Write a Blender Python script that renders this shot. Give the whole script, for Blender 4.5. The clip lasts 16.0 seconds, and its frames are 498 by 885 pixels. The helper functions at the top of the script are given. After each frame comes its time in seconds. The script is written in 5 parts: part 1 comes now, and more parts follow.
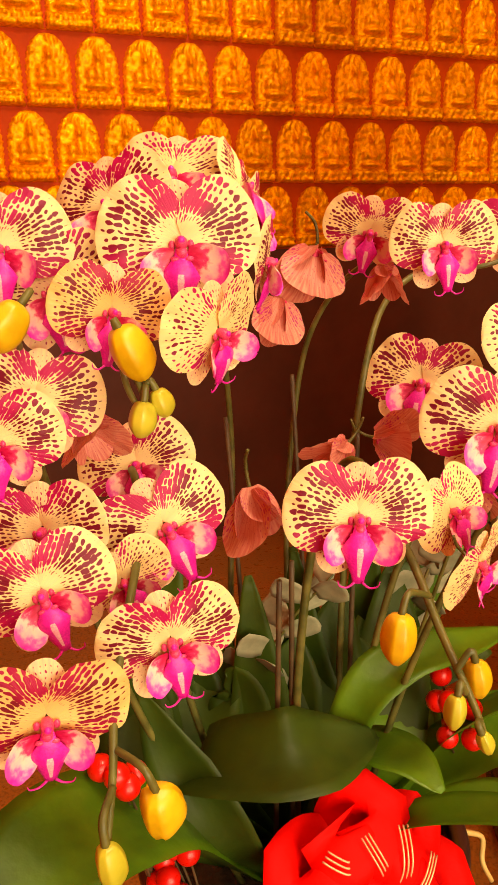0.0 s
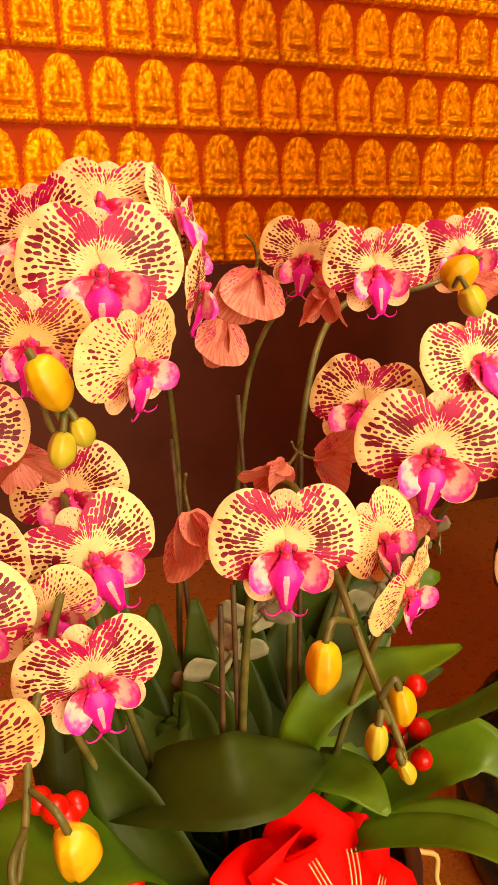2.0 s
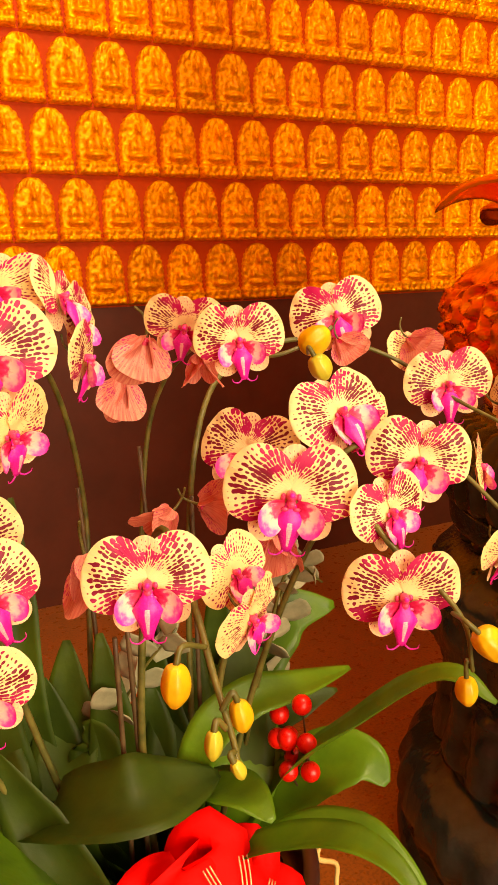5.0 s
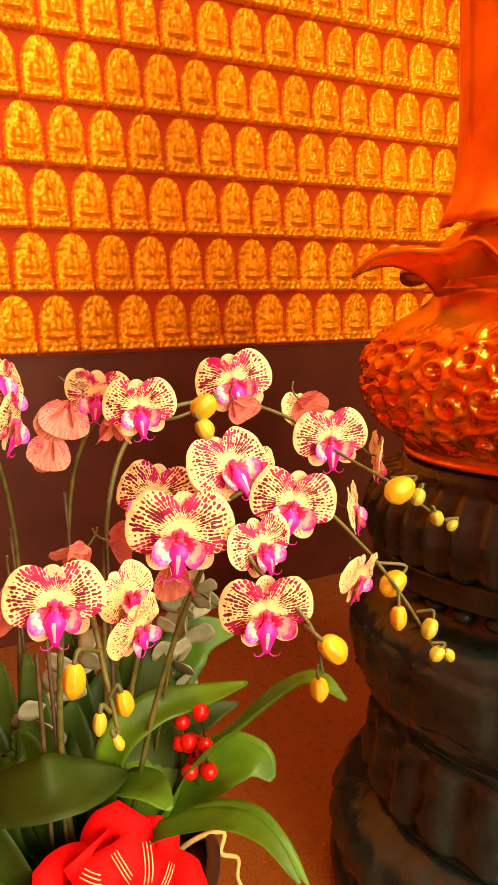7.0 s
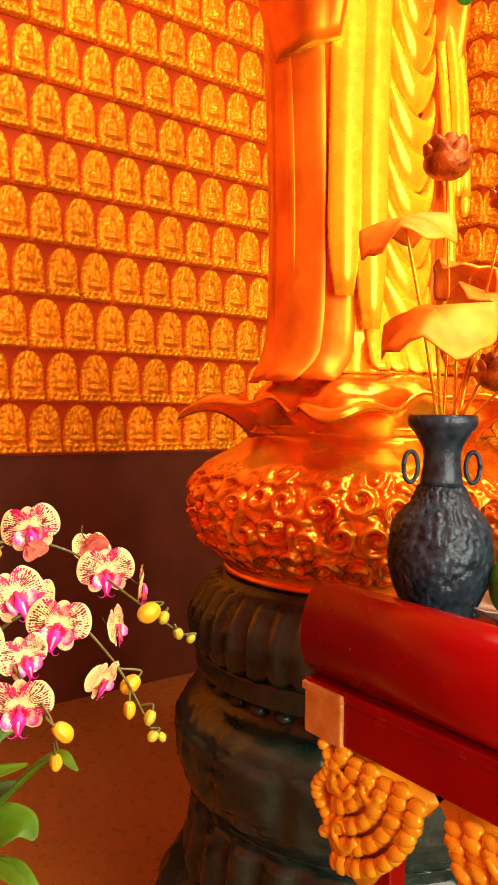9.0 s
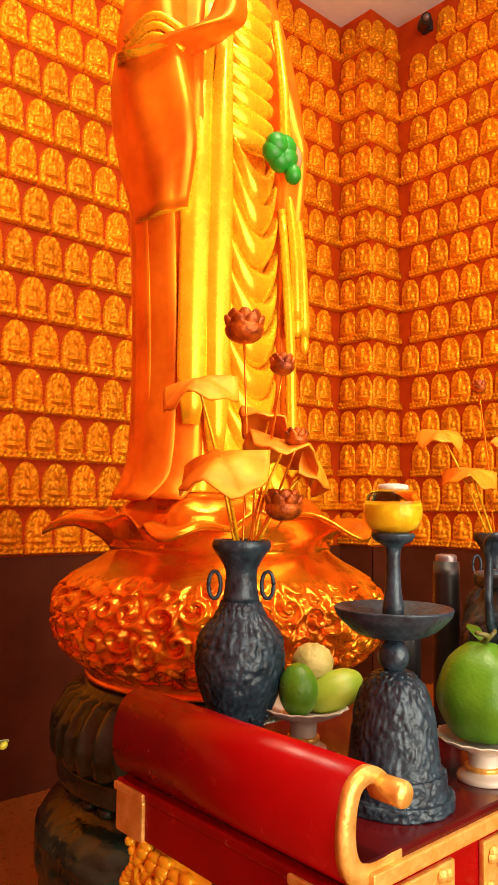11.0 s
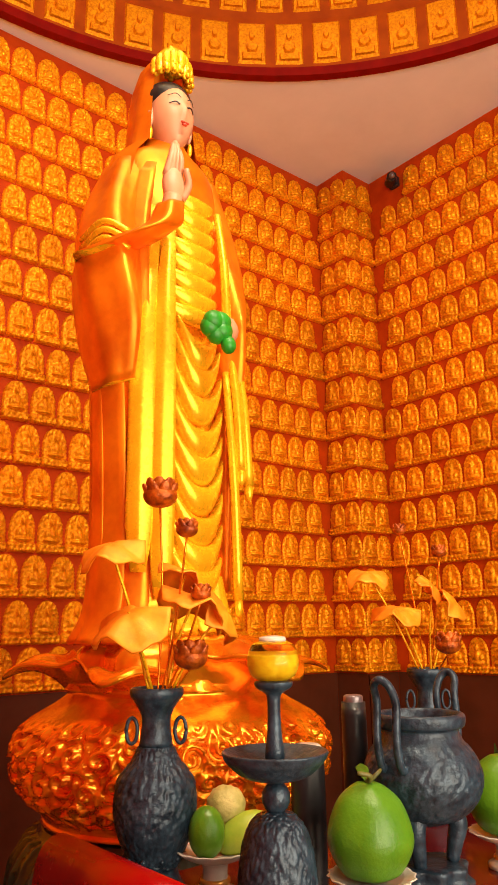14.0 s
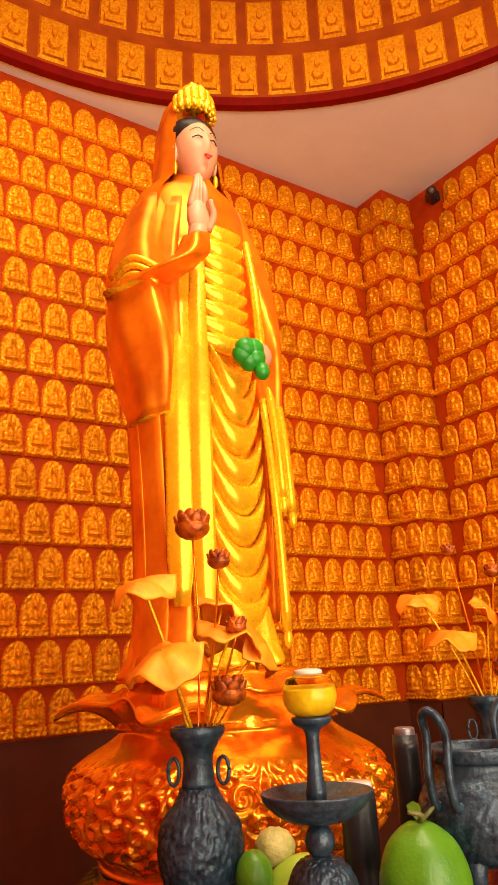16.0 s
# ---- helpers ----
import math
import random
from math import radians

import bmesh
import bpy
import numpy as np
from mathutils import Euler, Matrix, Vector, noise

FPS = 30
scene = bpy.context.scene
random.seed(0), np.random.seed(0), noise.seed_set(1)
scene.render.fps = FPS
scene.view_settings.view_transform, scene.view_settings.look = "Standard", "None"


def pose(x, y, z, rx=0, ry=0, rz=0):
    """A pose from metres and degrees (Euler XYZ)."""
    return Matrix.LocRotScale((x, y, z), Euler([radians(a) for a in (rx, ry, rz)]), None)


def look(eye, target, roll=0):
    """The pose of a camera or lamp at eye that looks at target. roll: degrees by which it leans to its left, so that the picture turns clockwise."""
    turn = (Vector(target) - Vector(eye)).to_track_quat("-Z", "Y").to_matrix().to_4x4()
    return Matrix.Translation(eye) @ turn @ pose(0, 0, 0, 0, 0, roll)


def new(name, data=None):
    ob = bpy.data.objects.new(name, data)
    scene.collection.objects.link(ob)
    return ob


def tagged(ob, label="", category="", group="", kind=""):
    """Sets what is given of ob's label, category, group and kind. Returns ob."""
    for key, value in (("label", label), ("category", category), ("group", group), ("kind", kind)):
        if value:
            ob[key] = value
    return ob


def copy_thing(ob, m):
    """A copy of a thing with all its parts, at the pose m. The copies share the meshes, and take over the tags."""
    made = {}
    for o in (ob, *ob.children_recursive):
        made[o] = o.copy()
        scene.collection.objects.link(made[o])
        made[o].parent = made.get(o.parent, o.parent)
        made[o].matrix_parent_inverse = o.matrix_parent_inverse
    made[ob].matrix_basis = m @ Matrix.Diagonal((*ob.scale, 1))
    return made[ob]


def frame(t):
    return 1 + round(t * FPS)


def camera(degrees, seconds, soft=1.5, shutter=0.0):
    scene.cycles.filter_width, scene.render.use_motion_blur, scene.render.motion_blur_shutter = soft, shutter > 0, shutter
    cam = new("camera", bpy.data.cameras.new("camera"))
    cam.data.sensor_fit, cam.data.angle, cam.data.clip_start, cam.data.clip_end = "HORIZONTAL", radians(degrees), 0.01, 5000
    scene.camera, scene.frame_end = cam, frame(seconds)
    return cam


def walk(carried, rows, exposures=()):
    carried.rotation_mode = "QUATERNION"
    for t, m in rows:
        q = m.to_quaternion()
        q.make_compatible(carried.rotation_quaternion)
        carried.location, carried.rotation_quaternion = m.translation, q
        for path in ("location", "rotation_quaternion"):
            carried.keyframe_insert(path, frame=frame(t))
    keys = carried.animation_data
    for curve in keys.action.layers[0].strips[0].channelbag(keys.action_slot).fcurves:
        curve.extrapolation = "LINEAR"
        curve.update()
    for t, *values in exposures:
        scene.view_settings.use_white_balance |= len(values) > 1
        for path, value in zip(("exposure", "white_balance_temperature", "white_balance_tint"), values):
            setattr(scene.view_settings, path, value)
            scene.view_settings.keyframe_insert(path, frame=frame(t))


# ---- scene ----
cam = camera(37.0, 16.0)
PATH = [
    (0, (-4.519, -3.093, 1.339), (-3.862, -1.28, 0.807), -1.2),
    (0.5, (-4.513, -3.093, 1.341), (-3.844, -1.283, 0.814), -1.3),
    (1, (-4.508, -3.093, 1.341), (-3.824, -1.287, 0.822), -1.3),
    (1.5, (-4.501, -3.096, 1.343), (-3.799, -1.294, 0.832), -1.5),
    (2, (-4.495, -3.098, 1.345), (-3.774, -1.301, 0.843), -1.4),
    (2.5, (-4.49, -3.105, 1.35), (-3.749, -1.313, 0.859), -1.7),
    (3, (-4.485, -3.113, 1.354), (-3.727, -1.325, 0.873), -1.8),
    (3.5, (-4.48, -3.123, 1.358), (-3.704, -1.341, 0.89), -1.9),
    (4, (-4.477, -3.138, 1.363), (-3.684, -1.359, 0.906), -2.0),
    (6.5, (-4.463, -3.264, 1.389), (-3.551, -1.517, 1.043), -1.9),
    (7, (-4.475, -3.31, 1.401), (-3.531, -1.575, 1.085), -1.6),
    (7.5, (-4.498, -3.387, 1.422), (-3.502, -1.673, 1.15), -0.9),
    (8, (-4.508, -3.466, 1.448), (-3.444, -1.787, 1.226), -0.2),
    (8.5, (-4.505, -3.56, 1.485), (-3.367, -1.922, 1.334), 0.4),
    (9, (-4.484, -3.644, 1.509), (-3.296, -2.036, 1.433), 0.8),
    (9.5, (-4.447, -3.737, 1.531), (-3.222, -2.156, 1.545), 1.0),
    (10, (-4.432, -3.812, 1.55), (-3.175, -2.258, 1.625), 0.9),
    (12.5, (-4.473, -4.115, 1.607), (-3.112, -2.685, 1.929), -0.2),
    (13, (-4.455, -4.168, 1.618), (-3.117, -2.732, 2.005), -0.4),
    (13.5, (-4.426, -4.225, 1.626), (-3.135, -2.764, 2.075), -0.5),
    (14, (-4.4, -4.263, 1.633), (-3.161, -2.77, 2.117), -0.9),
    (14.5, (-4.37, -4.296, 1.636), (-3.183, -2.771, 2.149), -1.7),
    (15, (-4.349, -4.299, 1.639), (-3.198, -2.753, 2.173), -2.3),
    (15.5, (-4.335, -4.298, 1.641), (-3.218, -2.733, 2.191), -2.8),
    (16, (-4.316, -4.279, 1.637), (-3.221, -2.703, 2.199), -3.1),
]
walk(cam, [(t, look(eye, target, roll)) for t, eye, target, roll in PATH],
     exposures=[(0.0, -0.15, 7300, 18), (4.0, -0.05, 7300, 19), (6.5, 0.20, 6800, 15), (8.0, 0.26, 6150, 11), (10.0, 0.11, 6150, 11), (12.5, -0.23, 6300, 15), (16.0, -0.28, 6350, 12)])

# ---- world, lights ----
world = bpy.data.worlds.new("world")
scene.world = world
world.use_nodes = True
world.node_tree.nodes["Background"].inputs[0].default_value = (1.0, 0.85, 0.7, 1)
world.node_tree.nodes["Background"].inputs[1].default_value = 0.15


def area_light(name, eye, target, sx, sy, watts, colour):
    data = bpy.data.lights.new(name, "AREA")
    data.shape, data.size, data.size_y, data.energy, data.color = "RECTANGLE", sx, sy, watts, colour
    ob = new(name, data)
    ob.matrix_world = look(eye, target)
    return ob


# Broad warm fill from the unseen south side; the doorway is assumed.
area_light("south_fill_light", (-3.6, -6.5, 2.0), (-3.8, 0, 2.5), 3.4, 2.8, 270, (1.0, 0.81, 0.55))
# Added fill from inside the dome, where no lamp is known.
area_light("dome_fill_light", (-3.2, -3.4, 6.6), (-3.2, -3.2, 0), 2.6, 2.6, 115, (1.0, 0.76, 0.42))
# Added lamp that turns the statue's front brighter; no known fitting.
area_light("statue_fill_light", (-3.0, -5.2, 5.3), (-3.05, -2.3, 2.3), 0.5, 0.5, 85, (1.0, 0.86, 0.6))

# Unseen point lamp, added to lift the dim ceiling and dome.
glow = bpy.data.lights.new("ceiling_fill_light", "POINT")
glow.energy, glow.color, glow.shadow_soft_size = 165, (1.0, 0.81, 0.55), 0.35
new("ceiling_fill_light", glow).location = (-3.4, -3.7, 4.4)


# ---- materials ----
def material(name, base, rough=0.5, metal=0.0, spec=0.5):
    m = bpy.data.materials.new(name)
    m.use_nodes = True
    p = m.node_tree.nodes["Principled BSDF"]
    p.inputs["Base Color"].default_value = (*base, 1)
    p.inputs["Roughness"].default_value = rough
    p.inputs["Metallic"].default_value = metal
    p.inputs["Specular IOR Level"].default_value = spec
    return m


def node(m, kind, **values):
    n = m.node_tree.nodes.new(kind)
    for key, value in values.items():
        n.inputs[key.replace("_", " ")].default_value = value
    return n


def link(m, a, out, b, inp):
    m.node_tree.links.new(a.outputs[out], b.inputs[inp])


def varied(name, dark, light, scale, rough=0.5, metal=0.0, bump=0.0, bump_scale=None, detail=6.0, spread=(0.35, 0.65), rough_spread=0.12, random_tint=0.0, spec=0.5):
    """A two-tone noisy surface with relief and uneven gloss."""
    m = material(name, light, rough, metal, spec)
    p = m.node_tree.nodes["Principled BSDF"]
    co = m.node_tree.nodes.new("ShaderNodeTexCoord")
    n1 = node(m, "ShaderNodeTexNoise", Scale=scale, Detail=detail, Roughness=0.6)
    link(m, co, "Object", n1, "Vector")
    ramp = m.node_tree.nodes.new("ShaderNodeValToRGB")
    ramp.color_ramp.elements[0].position, ramp.color_ramp.elements[1].position = spread
    ramp.color_ramp.elements[0].color, ramp.color_ramp.elements[1].color = (*dark, 1), (*light, 1)
    link(m, n1, "Fac", ramp, "Fac")
    last, out = ramp, "Color"
    if random_tint:
        info = m.node_tree.nodes.new("ShaderNodeObjectInfo")
        hsv = m.node_tree.nodes.new("ShaderNodeHueSaturation")
        rng = node(m, "ShaderNodeMapRange", To_Min=1 - random_tint, To_Max=1 + random_tint)
        link(m, info, "Random", rng, "Value")
        link(m, rng, "Result", hsv, "Value")
        link(m, ramp, "Color", hsv, "Color")
        last = hsv
    link(m, last, out, p, "Base Color")
    n2 = node(m, "ShaderNodeTexNoise", Scale=bump_scale or scale * 4, Detail=4.0)
    link(m, co, "Object", n2, "Vector")
    mr = node(m, "ShaderNodeMapRange", To_Min=max(0.03, rough - rough_spread), To_Max=min(1, rough + rough_spread))
    link(m, n2, "Fac", mr, "Value")
    link(m, mr, "Result", p, "Roughness")
    if bump:
        b = node(m, "ShaderNodeBump", Strength=bump, Distance=0.01)
        link(m, n2, "Fac", b, "Height")
        link(m, b, "Normal", p, "Normal")
    return m


GOLD_NICHE = varied("gold_leaf_niche", (0.68, 0.19, 0.001), (1.0, 0.47, 0.003), 55, 0.38, 0.45, 0.18, 150, random_tint=0.12, spec=0.15)
GOLD = varied("gilded", (0.95, 0.48, 0.004), (1.0, 0.64, 0.010), 6, 0.27, 0.45, 0.015, 40)
GOLD_POT = varied("gilded_carving", (0.84, 0.17, 0.003), (1.0, 0.40, 0.008), 12, 0.19, 0.72, 0.10, 50)
# Redder gold for the outer robe, its weaker light put into the colour.
ROBE = varied("gilded_robe_less_lit", (0.76, 0.16, 0.002), (1.0, 0.30, 0.004), 7, 0.36, 0.55, 0.02, 40, spec=0.25)
GOLD_LEAF = varied("gilded_leaf", (0.85, 0.25, 0.003), (1.0, 0.39, 0.006), 18, 0.55, 0.3, 0.15, 40)
CARVING = varied("bright_gilt_carving", (0.95, 0.50, 0.006), (1.0, 0.68, 0.02), 20, 0.32, 0.25, 0.05, 60)
GOLD_PALE = varied("pale_gold", (0.75, 0.40, 0.06), (0.95, 0.62, 0.18), 30, 0.35, 0.5, 0.2, 90)
RED_WALL = varied("red_lacquer_wall", (0.40, 0.040, 0.0006), (0.52, 0.060, 0.0008), 6, 0.6, 0, 0.1, 60, spec=0.12)
DADO = varied("maroon_dado", (0.072, 0.018, 0.006), (0.105, 0.026, 0.010), 3, 0.5, 0, 0.05, 40, spec=0.25)
PLASTER = varied("ceiling_plaster", (0.72, 0.78, 0.82), (0.78, 0.84, 0.88), 2, 0.9, 0, 0.05, 60)
RED_TRIM = varied("red_trim", (0.17, 0.002, 0.001), (0.22, 0.003, 0.001), 10, 0.5, spec=0.1)
GRANITE = varied("speckled_granite", (0.13, 0.040, 0.006), (0.30, 0.10, 0.016), 110, 0.30, 0, 0.02, 30, spread=(0.3, 0.55))
STONE = varied("dark_green_stone", (0.007, 0.022, 0.019), (0.026, 0.052, 0.042), 9, 0.17, 0, 0.30, 40, rough_spread=0.15)
BRONZE = varied("dark_bronze", (0.010, 0.022, 0.040), (0.042, 0.080, 0.125), 45, 0.36, 0.25, 0.22, 110)
LACQUER = varied("red_lacquer", (0.24, 0.001, 0.001), (0.31, 0.0015, 0.0015), 5, 0.24, 0, 0.02, 20, spec=0.22)
TABLETOP = varied("dark_lacquer_top", (0.055, 0.003, 0.004), (0.095, 0.004, 0.005), 7, 0.22, 0, 0.03, 30, spec=0.4)
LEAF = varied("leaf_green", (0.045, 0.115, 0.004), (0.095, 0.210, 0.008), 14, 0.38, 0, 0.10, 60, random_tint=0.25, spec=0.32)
# Darker copy of LEAF: shade among the leaves is put into its colour.
LEAF_SHADED = varied("leaf_shaded_green", (0.022, 0.050, 0.004), (0.050, 0.090, 0.006), 14, 0.48, 0, 0.08, 60, random_tint=0.25, spec=0.22)
STEM = varied("stem_green", (0.06, 0.07, 0.012), (0.16, 0.15, 0.03), 60, 0.45)
STAKE = varied("stake", (0.05, 0.03, 0.012), (0.12, 0.08, 0.03), 50, 0.55)
BUD = varied("yellow_bud", (0.55, 0.34, 0.006), (0.78, 0.52, 0.015), 50, 0.38, 0, 0.08, 90)
BUD_GREEN = varied("green_bud", (0.35, 0.36, 0.02), (0.55, 0.52, 0.04), 50, 0.38)
EUCA = varied("eucalyptus_grey", (0.20, 0.22, 0.12), (0.36, 0.37, 0.22), 40, 0.7)
BERRY = varied("red_berry", (0.60, 0.006, 0.003), (0.80, 0.012, 0.006), 60, 0.3)
RIBBON = varied("red_ribbon", (0.80, 0.004, 0.003), (0.92, 0.007, 0.005), 30, 0.65, 0, 0.1, 120, spec=0.1)
RIBBON_STRIPE = varied("ribbon_gold_thread", (0.8, 0.5, 0.2), (0.9, 0.7, 0.4), 60, 0.35, 0.3)
CURL = varied("curled_twig", (0.50, 0.33, 0.08), (0.65, 0.45, 0.14), 60, 0.6)
POT = varied("dark_ceramic", (0.03, 0.012, 0.008), (0.06, 0.02, 0.012), 8, 0.35)
STANDWOOD = varied("dark_wood", (0.05, 0.02, 0.01), (0.10, 0.04, 0.02), 8, 0.4)
POMELO = varied("pomelo_skin", (0.055, 0.19, 0.005), (0.11, 0.28, 0.010), 12, 0.38, 0, 0.15, 140)
MANGO = varied("mango_skin", (0.25, 0.45, 0.03), (0.48, 0.56, 0.05), 14, 0.4, 0, 0.08, 90)
CUSTARD = varied("custard_apple", (0.42, 0.40, 0.10), (0.66, 0.58, 0.20), 26, 0.6, 0, 0.6, 45)
CERAMIC = varied("white_ceramic", (0.55, 0.53, 0.47), (0.70, 0.68, 0.62), 12, 0.2)
BLACK = varied("black_plastic", (0.008, 0.009, 0.012), (0.02, 0.022, 0.028), 10, 0.4)
GREY_METAL = varied("grey_metal", (0.20, 0.17, 0.19), (0.30, 0.27, 0.29), 20, 0.35, 0.6)
SKIN = varied("painted_face", (0.60, 0.27, 0.14), (0.68, 0.33, 0.18), 6, 0.45)
HAIR = varied("painted_hair", (0.008, 0.008, 0.01), (0.02, 0.018, 0.02), 20, 0.35)
JADE = varied("green_sprig", (0.01, 0.20, 0.01), (0.02, 0.34, 0.02), 20, 0.4)
LIPS = material("painted_lips", (0.65, 0.08, 0.04), 0.4)
SOIL = varied("moss_and_bark", (0.02, 0.015, 0.006), (0.05, 0.035, 0.014), 40, 0.9, 0, 0.8, 60)


def petal_material(name, cream, blush, spot_a, spot_b, amount, blotch):
    """Cream petal with rows of crimson dots that run out from its base."""
    m = material(name, cream, 0.5)
    nt = m.node_tree
    p = nt.nodes["Principled BSDF"]
    uv = nt.nodes.new("ShaderNodeUVMap")
    sep = nt.nodes.new("ShaderNodeSeparateXYZ")
    link(m, uv, "UV", sep, 0)
    info = nt.nodes.new("ShaderNodeObjectInfo")
    mp = nt.nodes.new("ShaderNodeMapping")
    mp.inputs["Scale"].default_value = (12.5, 10.0, 1.0)
    link(m, uv, "UV", mp, "Vector")
    off = nt.nodes.new("ShaderNodeCombineXYZ")
    mul = nt.nodes.new("ShaderNodeMath")
    mul.operation = "MULTIPLY"
    mul.inputs[1].default_value = 40.0
    link(m, info, "Random", mul, 0)
    link(m, mul, 0, off, 0)
    link(m, mul, 0, off, 1)
    link(m, off, 0, mp, "Location")
    def calc(op, x, y=None):
        n = nt.nodes.new("ShaderNodeMath")
        n.operation = op
        for i, q in enumerate((x, y)):
            if q is None:
                continue
            if isinstance(q, (int, float)):
                n.inputs[i].default_value = q
            else:
                nt.links.new(q, n.inputs[i])
        return n.outputs[0]

    wob = node(m, "ShaderNodeTexNoise", Scale=3.0, Detail=2.0)
    link(m, uv, "UV", wob, "Vector")
    ax = calc("ADD", calc("MULTIPLY", sep.outputs["X"], 13.0), calc("MULTIPLY", wob.outputs["Fac"], 2.2))
    row = calc("FLOOR", ax)
    dx = calc("SUBTRACT", calc("FRACT", ax), 0.5)
    w1 = nt.nodes.new("ShaderNodeTexWhiteNoise")
    w1.noise_dimensions = "1D"
    nt.links.new(calc("ADD", row, mul.outputs[0]), w1.inputs["W"])
    by = calc("ADD", calc("MULTIPLY", sep.outputs["Y"], 9.0), calc("MULTIPLY", w1.outputs["Value"], 6.0))
    dy = calc("SUBTRACT", calc("FRACT", by), 0.5)
    w2 = nt.nodes.new("ShaderNodeTexWhiteNoise")
    w2.noise_dimensions = "2D"
    cmb = nt.nodes.new("ShaderNodeCombineXYZ")
    nt.links.new(calc("ADD", row, mul.outputs[0]), cmb.inputs[0])
    nt.links.new(calc("FLOOR", by), cmb.inputs[1])
    nt.links.new(cmb.outputs[0], w2.inputs["Vector"])
    stretch = calc("ADD", calc("MULTIPLY", w2.outputs["Value"], -0.35), 0.95)
    dist = calc("SQRT", calc("ADD", calc("POWER", calc("MULTIPLY", dx, 1.15), 2.0), calc("POWER", calc("MULTIPLY", dy, stretch), 2.0)))
    # size of the dots over the petal: none at the base and the rim, run together along both edges
    rad = nt.nodes.new("ShaderNodeValToRGB")
    els = rad.color_ramp.elements
    els[0].position, els[0].color = 0.18, (0, 0, 0, 1)
    els[1].position, els[1].color = 0.96, (0, 0, 0, 1)
    e = els.new(0.42)
    e.color = (0.9, 0.9, 0.9, 1)
    e = els.new(0.85)
    e.color = (0.7, 0.7, 0.7, 1)
    link(m, sep, "Y", rad, "Fac")
    side = nt.nodes.new("ShaderNodeMath")
    side.operation = "ABSOLUTE"
    link(m, sep, "X", side, 0)
    edge = node(m, "ShaderNodeMapRange", From_Min=0.30, From_Max=0.56, To_Min=amount, To_Max=amount + blotch)
    link(m, side, 0, edge, "Value")
    patch = node(m, "ShaderNodeTexNoise", Scale=0.28, Detail=1.0)
    link(m, mp, 0, patch, "Vector")
    pr = node(m, "ShaderNodeMapRange", From_Min=0.35, From_Max=0.65, To_Min=0.68, To_Max=1.30)
    link(m, patch, "Fac", pr, "Value")
    s1 = nt.nodes.new("ShaderNodeMath")
    s1.operation = "MULTIPLY"
    link(m, rad, "Color", s1, 0)
    link(m, edge, "Result", s1, 1)
    s2 = nt.nodes.new("ShaderNodeMath")
    s2.operation = "MULTIPLY"
    link(m, s1, 0, s2, 0)
    link(m, pr, "Result", s2, 1)
    d = nt.nodes.new("ShaderNodeMath")
    d.operation = "SUBTRACT"
    s3 = nt.nodes.new("ShaderNodeMath")
    s3.operation = "MULTIPLY"
    link(m, s2, 0, s3, 0)
    link(m, s3, 0, d, 0)
    nt.links.new(dist, d.inputs[1])
    size = node(m, "ShaderNodeMapRange", To_Min=0.50, To_Max=1.30)
    link(m, w2, "Value", size, "Value")
    link(m, size, "Result", s3, 1)
    fac = node(m, "ShaderNodeMapRange", From_Min=-0.02, From_Max=0.025)
    link(m, d, 0, fac, "Value")
    # fine veins and a blush on the cream
    mp2 = nt.nodes.new("ShaderNodeMapping")
    mp2.inputs["Scale"].default_value = (26.0, 1.6, 1.0)
    link(m, uv, "UV", mp2, "Vector")
    vein = node(m, "ShaderNodeTexNoise", Scale=1.0, Detail=3.0)
    link(m, mp2, 0, vein, "Vector")
    ramp = nt.nodes.new("ShaderNodeValToRGB")
    ramp.color_ramp.elements[0].color, ramp.color_ramp.elements[1].color = (*cream, 1), (*blush, 1)
    ramp.color_ramp.elements[0].position, ramp.color_ramp.elements[1].position = 0.40, 0.85
    link(m, vein, "Fac", ramp, "Fac")
    spot = nt.nodes.new("ShaderNodeMix")
    spot.data_type = "RGBA"
    spot.inputs[6].default_value, spot.inputs[7].default_value = (*spot_a, 1), (*spot_b, 1)
    warmer = node(m, "ShaderNodeMapRange", From_Min=0.26, From_Max=0.46)
    link(m, side, 0, warmer, "Value")
    link(m, warmer, "Result", spot, 0)
    mix = nt.nodes.new("ShaderNodeMix")
    mix.data_type = "RGBA"
    link(m, fac, "Result", mix, 0)
    link(m, ramp, "Color", mix, 6)
    link(m, spot, 2, mix, 7)
    link(m, mix, 2, p, "Base Color")
    bump = node(m, "ShaderNodeBump", Strength=0.25, Distance=0.002)
    link(m, vein, "Fac", bump, "Height")
    link(m, bump, "Normal", p, "Normal")
    tr = nt.nodes.new("ShaderNodeBsdfTranslucent")
    link(m, mix, 2, tr, "Color")
    ms = nt.nodes.new("ShaderNodeMixShader")
    ms.inputs[0].default_value = 0.22
    link(m, p, 0, ms, 1)
    link(m, tr, 0, ms, 2)
    link(m, ms, 0, nt.nodes["Material Output"], "Surface")
    return m


CREAM, BLUSH = (0.95, 0.85, 0.37), (0.95, 0.74, 0.42)
PETAL = petal_material("spotted_petal", CREAM, BLUSH, (0.20, 0.0008, 0.024), (0.50, 0.0008, 0.10), 0.52, 0.32)
PETAL_LIGHT = petal_material("lightly_spotted_petal", (0.95, 0.82, 0.33), (0.95, 0.74, 0.36), (0.22, 0.004, 0.03), (0.5, 0.004, 0.12), 0.34, 0.10)
PETAL_PINK = petal_material("pink_petal", (0.72, 0.20, 0.16), (0.94, 0.58, 0.36), (0.55, 0.05, 0.12), (0.6, 0.05, 0.2), 0.10, 0.22)
